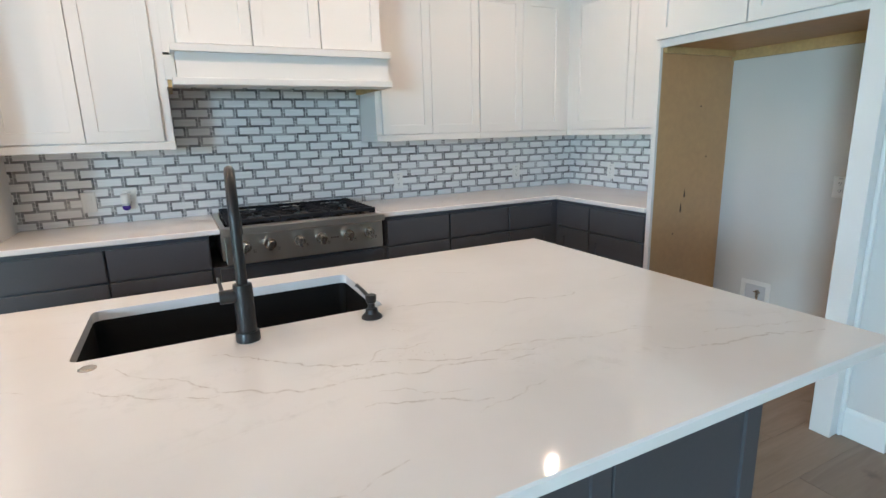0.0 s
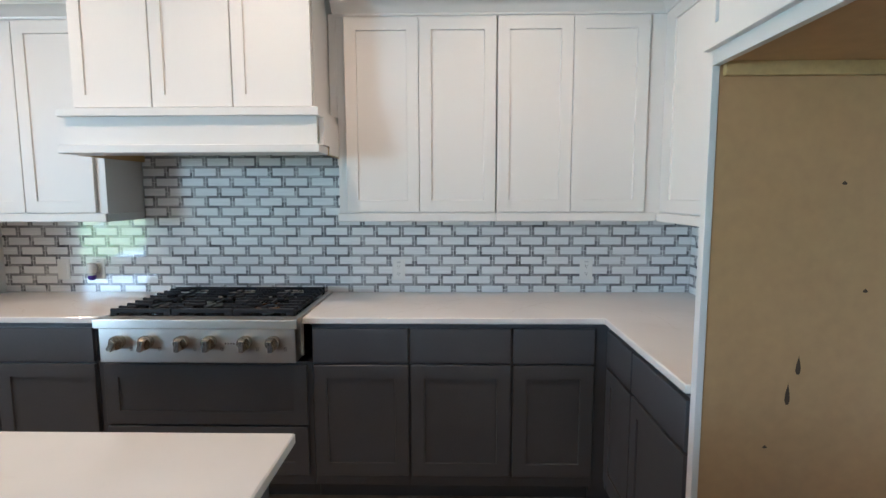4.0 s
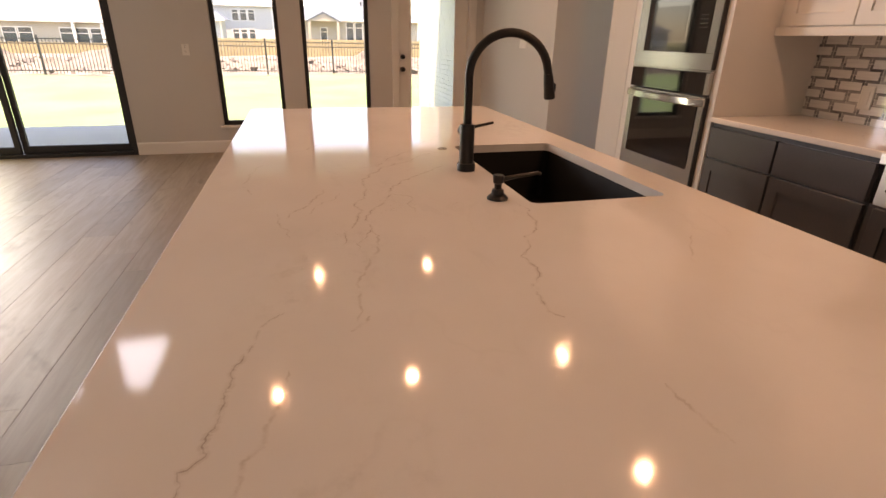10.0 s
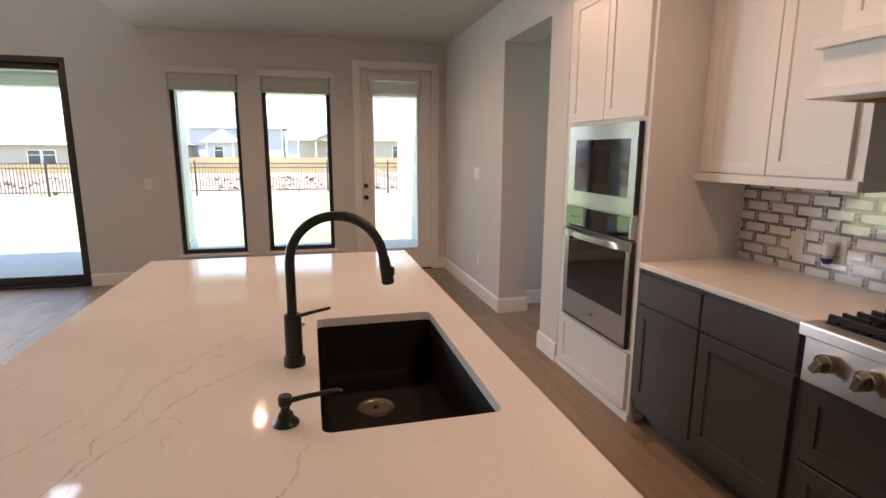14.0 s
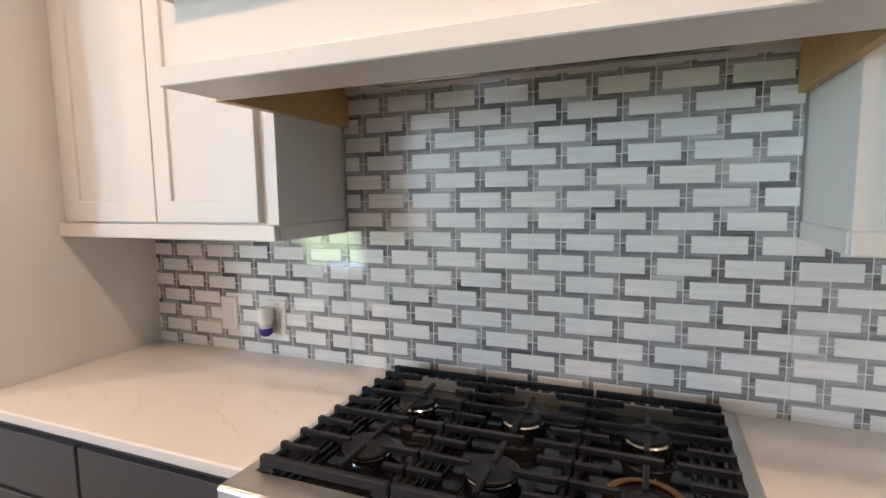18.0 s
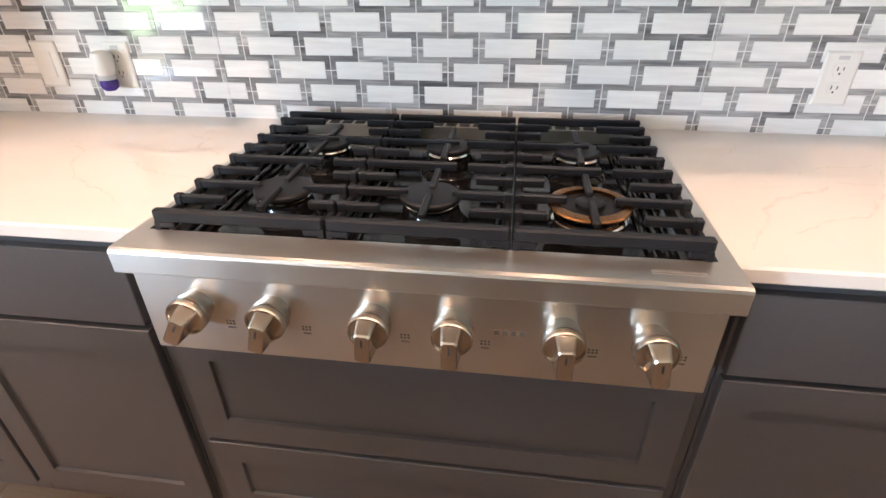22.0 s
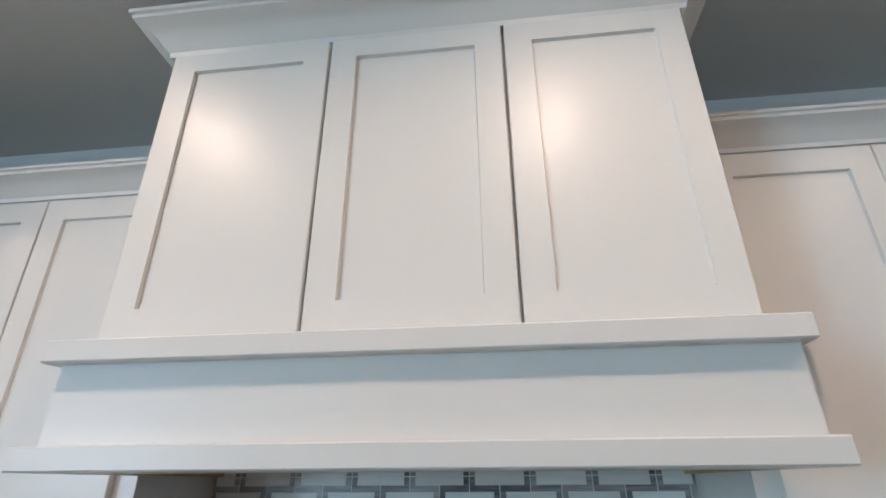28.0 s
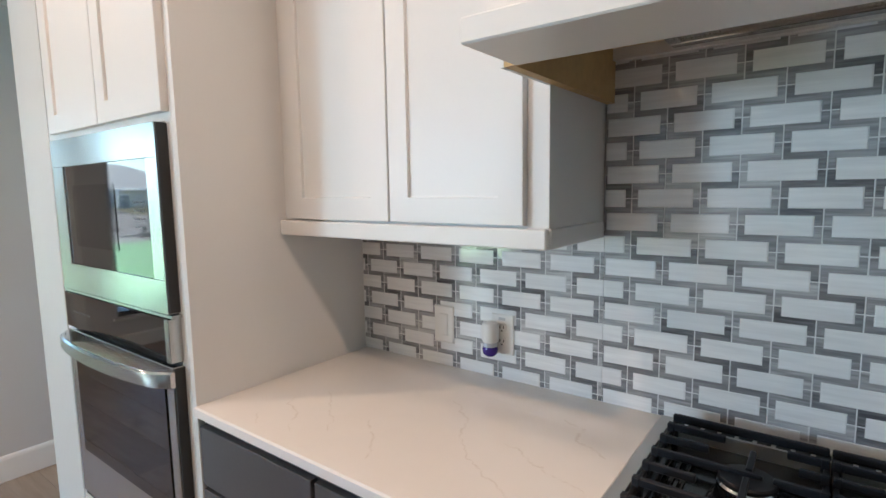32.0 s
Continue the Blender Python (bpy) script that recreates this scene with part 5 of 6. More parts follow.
def vein(owner, pts, width, z, pale=False):
    """A wandering thread of mineral in the top, tapered at both ends, as a sliver of its own."""
    pts = [Vector((*p, 0)) for p in pts]
    for amp in (0.011, 0.006, 0.003, 0.0018):
        out = [pts[0]]
        for a, b in zip(pts, pts[1:]):
            d = b - a
            side = Vector((-d.y, d.x, 0)).normalized()
            out += [(a + b) / 2 + side * VR.gauss(0, min(amp, d.length * 0.10)), b]
        pts = out
    n = len(pts)
    verts, faces = [], []
    for i, p in enumerate(pts):
        d = pts[min(i + 1, n - 1)] - pts[max(i - 1, 0)]
        side = Vector((-d.y, d.x, 0)).normalized()
        w = width * (0.25 + 0.75 * math.sin(math.pi * (i + 0.3) / n) ** 0.5) * VR.uniform(0.5, 1.1)
        verts += [p + side * w / 2 + Vector((0, 0, z)), p - side * w / 2 + Vector((0, 0, z))]
    faces = [(2 * i, 2 * i + 1, 2 * i + 3, 2 * i + 2) for i in range(n - 1)]
    me = bpy.data.meshes.new("vein")
    me.from_pydata(verts, [], faces)
    across = me.uv_layers.new(name="across")
    for loop in me.loops:
        across.data[loop.index].uv = (loop.vertex_index % 2, 0.5)
    me.materials.append(VEINP if pale else VEIN)
    ob = new("vein", me)
    ob.parent = owner
    return ob


VZ = CT + 0.00025
for pts, w, pale in (
        ([(0.07, -2.73), (-0.05, -2.69), (-0.15, -2.68), (-0.31, -2.61), (-0.43, -2.55), (-0.51, -2.47), (-0.60, -2.39)], 0.0034, False),
        ([(0.04, -2.76), (-0.09, -2.72), (-0.18, -2.70), (-0.27, -2.68), (-0.42, -2.67), (-0.54, -2.61), (-0.64, -2.53), (-0.79, -2.36)], 0.0036, False),
        ([(-0.60, -2.60), (-0.74, -2.53), (-0.83, -2.45)], 0.0028, False),
        ([(-0.15, -2.87), (-0.21, -2.84), (-0.28, -2.81), (-0.37, -2.78)], 0.0030, False),
        ([(-0.16, -2.31), (-0.10, -2.30), (-0.03, -2.32), (0.05, -2.355), (0.10, -2.39), (0.16, -2.42)], 0.0030, False),
        ([(0.13, -2.40), (0.21, -2.425), (0.256, -2.435), (0.334, -2.469), (0.371, -2.473), (0.396, -2.457)], 0.0036, False),
        ([(0.29, -2.865), (0.347, -2.899), (0.416, -2.921), (0.461, -2.926), (0.514, -2.928), (0.563, -2.932), (0.611, -2.951), (0.70, -2.985)], 0.0034, False),
        ([(0.44, -2.855), (0.476, -2.862), (0.539, -2.878), (0.577, -2.891), (0.623, -2.900), (0.71, -2.93)], 0.004, True),
        ([(0.327, -2.741), (0.349, -2.756), (0.365, -2.773)], 0.004, True),
        ([(0.129, -2.026), (0.199, -2.079), (0.255, -2.116)], 0.003, True),
        ([(0.57, -2.412), (0.629, -2.409), (0.675, -2.405)], 0.004, True),
        ([(-0.87, -2.87), (-0.90, -2.82), (-1.05, -2.74), (-1.30, -2.59)], 0.004, True),
        ([(-0.94, -2.40), (-1.03, -2.32), (-1.14, -2.26)], 0.003, True),
        ([(-0.36, -2.96), (-0.54, -2.98), (-0.69, -2.95)], 0.004, True),
        ([(-0.17, -2.82), (-0.24, -2.79), (-0.33, -2.74)], 0.003, True),
        ([(-0.04, -2.69), (0.04, -2.69), (0.19, -2.74), (0.34, -2.76)], 0.004, True),
        ([(-0.31, -2.62), (-0.26, -2.56), (-0.13, -2.58)], 0.003, True),
        ([(-0.02, -2.86), (-0.10, -2.88), (-0.2, -2.9)], 0.003, True)):
    if not pale:
        keep = VR.getstate()
        vein(itop, pts, w * 4.2, VZ - 0.00012, True)
        VR.setstate(keep)
    vein(itop, pts, w * (2.6 if pale else 1.5), VZ, pale)
for owner, pts, w, pale in (
        (ctl, [(-0.76, -0.40), (-0.70, -0.45), (-0.64, -0.48), (-0.57, -0.53)], 0.0030, True), (ctl, [(-0.70, -0.34), (-0.64, -0.365), (-0.59, -0.38), (-0.55, -0.40), (-0.49, -0.42)], 0.0034, True),
        (ctl, [(-1.24, -0.36), (-1.15, -0.43), (-1.06, -0.52)], 0.0030, True), (ctl, [(-1.29, -0.43), (-1.21, -0.49), (-1.13, -0.57)], 0.0036, True), (ctl, [(-1.28, -0.55), (-1.23, -0.59)], 0.003, True),
        (ctl, [(-1.19, -0.05), (-1.10, -0.05)], 0.003, True), (ctl, [(-0.92, -0.22), (-0.82, -0.30), (-0.76, -0.40)], 0.004, True), (ctl, [(-1.02, -0.42), (-0.95, -0.48), (-0.90, -0.56)], 0.004, True), (ctl, [(-0.64, -0.16), (-0.58, -0.24), (-0.50, -0.28)], 0.005, True),
        (ctr, [(0.50, -0.58), (0.60, -0.40), (0.74, -0.30), (0.95, -0.28)], 0.005, True), (ctr, [(0.70, -0.58), (0.90, -0.50), (1.05, -0.30), (1.30, -0.14)], 0.005, True), (ctr, [(1.40, -0.55), (1.60, -0.30), (1.80, -0.22)], 0.005, True),
        (ctr, [(0.58, -0.52), (0.72, -0.45), (0.83, -0.33), (0.86, -0.22)], 0.0040, True), (ctr, [(0.66, -0.30), (0.78, -0.22), (0.90, -0.18)], 0.0022, False), (ctr, [(0.98, -0.50), (1.12, -0.42), (1.20, -0.28)], 0.004, True),
        (ctr, [(1.30, -0.30), (1.50, -0.34), (1.66, -0.46)], 0.004, True), (ctr, [(1.98, -0.40), (2.08, -0.62), (2.06, -0.85)], 0.004, True), (ctr, [(0.60, -0.16), (0.66, -0.10)], 0.003, True)):
    vein(owner, pts, w * 3.0, VZ, pale).data.materials[0] = VEINF
for (cx, cy, rx, ry, count) in ((-0.20, -2.61, 0.07, 0.035, 46), (-0.17, -2.47, 0.03, 0.012, 14), (-0.33, -2.63, 0.06, 0.03, 18), (-0.05, -2.76, 0.04, 0.03, 14), (0.02, -2.60, 0.02, 0.02, 6)):
    verts, faces = [], []
    for i in range(count):
        u, v = VR.gauss(cx, rx * 0.55), VR.gauss(cy, ry * 0.55)
        r, k = VR.uniform(0.0008, 0.0030), len(verts)
        verts += [(u + r * VR.uniform(0.4, 1.3) * math.cos(a), v + r * VR.uniform(0.4, 1.3) * math.sin(a), VZ) for a in (0, 1.05, 2.1, 3.15, 4.2, 5.25)]
        faces.append(tuple(range(k, k + 6)))
    me = bpy.data.meshes.new("fleck_patch")
    me.from_pydata(verts, [], faces)
    middle = me.uv_layers.new(name="across")
    for loop in me.loops:
        middle.data[loop.index].uv = (0.5, 0.5)
    me.materials.append(VEINP)
    flecks = tagged(new("fleck_patch", me), kind="stuff")
    flecks.parent = itop

sink = thing("kitchen_sink", (-0.513, -2.058, 0.69), "black granite composite undermount sink", "sink")
bm = bmesh.new()
rings = []
for ins, z in ((-0.012, CT0), (-0.002, CT0), (0.000, CT0 - 0.004), (0.008, 0.715), (0.018, 0.699), (0.045, 0.693)):
    f = [p for a in rounded(SX0 + ins, SX1 - ins, SY0 + ins, SY1 - ins, max(SR, 0.025)) for p in a]
    rings.append([bm.verts.new((x, y, z)) for x, y in f])
for a, b in zip(rings, rings[1:]):
    for i in range(N):
        bm.faces.new((a[i], a[(i + 1) % N], b[(i + 1) % N], b[i]))
bm.faces.new(rings[-1])
bmesh.ops.recalc_face_normals(bm, faces=bm.faces)
bm.normal_update()
if rings[-1][0].link_faces[-1].normal.z < 0:
    bmesh.ops.reverse_faces(bm, faces=bm.faces)
smooth(part("basin", bm, SINKM, sink), 50)
dr = lathe("drain", [(0.058, 0.6935), (0.056, 0.6975), (0.046, 0.6965), (0.040, 0.690), (0.030, 0.688)], (-0.645, -2.105, 0), STRAINER, sink, "z", 32, "steel strainer ring")
lathe("strainer", [(0.030, 0.6885), (0.026, 0.692), (0.010, 0.693), (0.007, 0.700), (0.004, 0.702)], (-0.645, -2.105, 0), plain("dark_strainer", (0.05, 0.045, 0.04), 0.35, metal=0.6, bump=0), dr, "z", 24)

fc = thing("kitchen_faucet", (-0.515, -2.335, CT), "matte black gooseneck pull-down kitchen faucet", "faucet")
fx, fy = -0.515, -2.335
lathe("base_flange", [(0.0285, 0.0), (0.0285, 0.020), (0.0265, 0.024)], (fx, fy, CT), MATTE, fc)
lathe("body", [(0.0225, 0.020), (0.0225, 0.135), (0.0215, 0.141), (0.014, 0.1425)], (fx, fy, CT), MATTE, fc)
ra = 0.120
TURN = 0.09   # the spout is swung a little to the side
pts = [(fx, fy, CT + 0.14), (fx, fy, 1.195)] + [(fx + TURN * ra * (1 - math.cos(radians(a))), fy + ra - ra * math.cos(radians(a)), 1.195 + ra * math.sin(radians(a))) for a in range(10, 171, 10)]
e1 = pts[-1]
pts += [(e1[0], e1[1] + 0.004, e1[2] - 0.02)]
tube("neck", pts, 0.0128, MATTE, fc, 20)
e2 = pts[-1]
tube("spray_head", [(e2[0], e2[1] - 0.001, e2[2] + 0.006), (e2[0], e2[1] + 0.002, e2[2] - 0.012), (e2[0], e2[1] + 0.010, e2[2] - 0.062), (e2[0], e2[1] + 0.0105, e2[2] - 0.066)], [0.0140, 0.0152, 0.0172, 0.0150], MATTE, fc, 20, "pull-down spray head")
box("spray_button", (e2[0] - 0.006, e2[0] + 0.006, e2[1] + 0.016, e2[1] + 0.027, e2[2] - 0.045, e2[2] - 0.020), MATTE, fc, 0.003)
hub = lathe("handle_hub", [(0.0165, -0.012), (0.0165, -0.050), (0.0150, -0.053)], (fx, fy, 1.030), MATTE, fc, "x", 24)
tube("lever", [(fx - 0.044, fy + 0.004, 1.034), (fx - 0.046, fy + 0.05, 1.043), (fx - 0.047, fy + 0.100, 1.052)], [0.0055, 0.0048, 0.0042], MATTE, fc, 12)

so = thing("soap_dispenser", (-0.203, -2.345, CT), "matte black counter soap dispenser", "soap dispenser")
lathe("base", [(0.0275, 0.0), (0.0275, 0.004), (0.022, 0.010), (0.017, 0.013), (0.0155, 0.024), (0.012, 0.027)], (-0.203, -2.345, CT), MATTE, so)
lathe("pump_head", [(0.0095, 0.026), (0.0095, 0.040), (0.0135, 0.043), (0.0150, 0.060), (0.0125, 0.063)], (-0.203, -2.345, CT), MATTE, so)
tube("spout", [(-0.203, -2.340, CT + 0.050), (-0.204, -2.30, CT + 0.056), (-0.205, -2.235, CT + 0.062), (-0.205, -2.228, CT + 0.058)], [0.0062, 0.0055, 0.0048, 0.0045], MATTE, so, 12)
asw = lathe("air_switch", [(0.018, 0.0), (0.018, 0.0015), (0.015, 0.003), (0.009, 0.0032)], (-0.845, -2.327, CT), STEELK, None, "z", 28)
tagged(asw, "flat round steel air switch button on the island top", "button")

# ---- chandelier of the living room, seen mirrored in the sliding door ----
BULB = emit("warm_bulb", (1.0, 0.50, 0.20), 8.5)
ch = thing("chandelier", (-1.5, -6.05, 2.62), "dark metal chandelier with amber bulbs in the living room", "chandelier")
tube("rod", [(-1.5, -6.05, 2.74), (-1.5, -6.05, 5.57)], 0.012, MATTE, ch, 10)
lathe("canopy", [(0.075, 5.598), (0.075, 5.585), (0.03, 5.565)], (-1.5, -6.05, 0), MATTE, ch)
lathe("hub", [(0.03, 2.80), (0.05, 2.77), (0.05, 2.72), (0.025, 2.68)], (-1.5, -6.05, 0), MATTE, ch)
for i in range(6):
    a = radians(60 * i + 20)
    c, d = math.cos(a), math.sin(a)
    arm = tube("arm", [(-1.5 + c * 0.04, -6.05 + d * 0.04, 2.74), (-1.5 + c * 0.18, -6.05 + d * 0.18, 2.66), (-1.5 + c * 0.33, -6.05 + d * 0.33, 2.70), (-1.5 + c * 0.35, -6.05 + d * 0.35, 2.75)], 0.008, MATTE, ch, 8)
    lathe("bulb", [(0.012, 2.752), (0.030, 2.785), (0.030, 2.815), (0.012, 2.845)], (-1.5 + c * 0.35, -6.05 + d * 0.35, 0), BULB, arm, "z", 14, "glowing amber bulb")

# ---- outdoors ----


def ground_z(x):
    return -0.16 if x > -22 else -0.16 - (min(-x, 120) - 22) * 0.021


bm = bmesh.new()
xs = [60, 20, 7, -5.5, -7, -9, -12, -16, -20, -24, -30, -38, -48, -60, -75, -95, -130, -250, -600, -1500]
ys = [-1500, -400, -150, -80, -50, -35, -25, -18, -12, -8, -5, -2, 1, 4, 8, 14, 25, 45, 80, 150, 400, 1500]
grid = [[bm.verts.new((x, y, ground_z(x) + (0.0 if x > -20 else random.uniform(-0.10, 0.10)))) for y in ys] for x in xs]
for i in range(len(xs) - 1):
    for j in range(len(ys) - 1):
        bm.faces.new((grid[i][j], grid[i][j + 1], grid[i + 1][j + 1], grid[i + 1][j]))
bmesh.ops.recalc_face_normals(bm, faces=bm.faces)
tagged(part("ground", bm, GROUND), kind="structure")
tagged(box("patio_slab", (-8.05, WX - 0.161, -9.6, -0.46, -0.20, -0.05), CONCRETE, None, 0.006), kind="structure")
tagged(box("patio_ceiling", (-8.1, WX - 0.161, -9.6, -0.32, 2.52, 2.60), TRIM, None, 0), kind="structure")
tagged(box("patio_beam", (-8.0, -7.65, -9.6, -0.46, 2.34, 2.519), TRIM, None, 0.004), kind="structure")
pc = thing("patio_column", (-7.775, -4.305, -0.05), "square white painted patio column", "column", "patio columns")
box("shaft", (-8.0, -7.55, -4.53, -4.083, -0.05, 2.339), TRIM, pc, 0.006)
box("base_trim", (-8.02, -7.53, -4.55, -4.063, -0.05, 0.10), TRIM, pc, 0.006)
copy_thing(pc, pose(-7.775, -9.2, -0.05))

wing = tagged(new("wall_wing"), "white painted brick wall beside the patio", "wall", kind="structure")
wing.location = (-7.3, -0.3, 0)
box("wall_core", (-9.0, WX - 0.161, -0.448, -0.26, -0.2, 2.52), BRICKW, wing, 0)
box("corner_post", (-9.14, -9.001, -0.62, -0.26, -0.2, 2.52), TRIM, wing, 0.005)
bm = bmesh.new()
for r in range(33):
    z = -0.05 + r * 0.0767
    for c in range(16):
        a = -9.0 + c * 0.213 + (0.106 if r % 2 else 0)
        b = min(a + 0.203, WX - 0.165)
        if b - a > 0.03:
            j = random.uniform(0, 0.003)
            add_box(bm, a, b, -0.4599 - j, -0.447, z, z + 0.067)
tagged(part("bricks", bm, BRICKW, wing), kind="stuff")

fence = tagged(thing("iron_fence", (-20.2, -6, -0.16), "black iron picket fence along the lawn", "fence"))
FXX, y = -20.2, -40.0
while y < 22:
    box("post", (FXX - 0.03, FXX + 0.03, y - 0.03, y + 0.03, -0.3, 1.12), FRAMEB, fence, 0)
    bm = bmesh.new()
    for z in (0.0, 0.85, 1.0):
        add_box(bm, FXX - 0.018, FXX + 0.018, y + 0.03, y + 2.37, z - 0.016, z + 0.016)
    for i in range(1, 22):
        yy = y + 0.03 + i * 2.34 / 22
        add_box(bm, FXX - 0.009, FXX + 0.009, yy - 0.009, yy + 0.009, -0.1, 1.05)
    part("picket_panel", bm, FRAMEB, fence)
    y += 2.4


def board_fence(x0, y0, x1, y1, z, h):
    t = thing("board_fence", (x0, y0, z), "new cedar privacy fence of upright boards", "fence", "cedar fences")
    n = max(1, int(math.hypot(x1 - x0, y1 - y0) / 2.6))
    for k in range(n):
        a, b = Vector((x0, y0, 0)).lerp((x1, y1, 0), k / n), Vector((x0, y0, 0)).lerp((x1, y1, 0), (k + 1) / n)
        d = (b - a) / 16
        bm = bmesh.new()
        for i in range(16):
            p = a + d * i
            q = p + d * 0.94
            hh = h + random.uniform(-0.02, 0.02)
            nn = Vector((-d.y, d.x, 0)).normalized() * 0.03
            lo = [bm.verts.new((v.x, v.y, z - 0.6)) for v in (p, q, q + nn, p + nn)]
            hi = [bm.verts.new((v.x, v.y, z + hh)) for v in (p, q, q + nn, p + nn)]
            bm.faces.new(hi)
            for j in range(4):
                bm.faces.new((lo[j], lo[(j + 1) % 4], hi[(j + 1) % 4], hi[j]))
        bmesh.ops.recalc_face_normals(bm, faces=bm.faces)
        part("board_section", bm, FENCEW, t)
    return t


board_fence(-62, -20.5, -62, 45, -1.02, 1.75)
board_fence(-62, -20.5, -50, -15.5, -0.98, 1.75)
board_fence(-62, -20.5, -62, -80, -1.02, 1.10)


def dirt_pile(x, y, r, h, seed):
    bm = bmesh.new()
    n, rings = 30, 8
    z = ground_z(x) - 0.1
    top = bm.verts.new((x, y, z + h))
    prev = None
    loops = []
    for k in range(1, rings + 1):
        f = k / rings
        ring = []
        for i in range(n):
            a = 2 * math.pi * i / n
            w = noise.noise((math.cos(a) * 2 + seed, math.sin(a) * 2, f * 3)) * 0.35
            rr = r * f * (1 + w * 0.5)
            zz = z + h * max(0, (1 - f) * (1 + w) + noise.noise((x + rr * math.cos(a) * 2.2, y + rr * math.sin(a) * 2.2, seed)) * 0.22 * (1 - f * 0.6))
            ring.append(bm.verts.new((x + rr * math.cos(a), y + rr * math.sin(a), zz if k < rings else z - 0.2)))
        loops.append(ring)
    for i in range(n):
        bm.faces.new((top, loops[0][i], loops[0][(i + 1) % n]))
    for a, b in zip(loops, loops[1:]):
        for i in range(n):
            bm.faces.new((a[i], b[i], b[(i + 1) % n], a[(i + 1) % n]))
    bmesh.ops.recalc_face_normals(bm, faces=bm.faces)
    tagged(part("dirt_pile", bm, RUBBLE), "rough pile of excavated dirt and clods beyond the lawn", "dirt pile", "dirt piles")


for i, (x, y, r, h) in enumerate(((-27, 0.8, 2.6, 1.0), (-30, -11.5, 3.2, 1.1), (-24.5, -12.5, 1.8, 0.55), (-26, -4.5, 2.0, 0.6), (-25, 4.8, 2.2, 0.6), (-33, -20, 3.5, 1.0), (-28, -7.5, 1.5, 0.5), (-23.5, -2.6, 1.2, 0.35))):
    dirt_pile(x, y, r, h, i * 3.7)
bm = bmesh.new()
for i in range(1400):
    x, y = random.uniform(-40, -20.6), random.uniform(-32, 14)
    s = random.uniform(0.05, 0.22)
    c = Vector((x, y, ground_z(x) + s * 0.25))
    v = [bm.verts.new(c + Vector((random.uniform(-s, s), random.uniform(-s, s), random.uniform(-0.3 * s, s)))) for _ in range(5)]
    for q in ((0, 1, 2), (0, 2, 3), (0, 3, 1), (1, 4, 2), (2, 4, 3), (3, 4, 1)):
        bm.faces.new([v[k] for k in q])
tagged(part("dirt_clods", bm, RUBBLE), "scattered dirt clods and rubble", "dirt", kind="stuff")


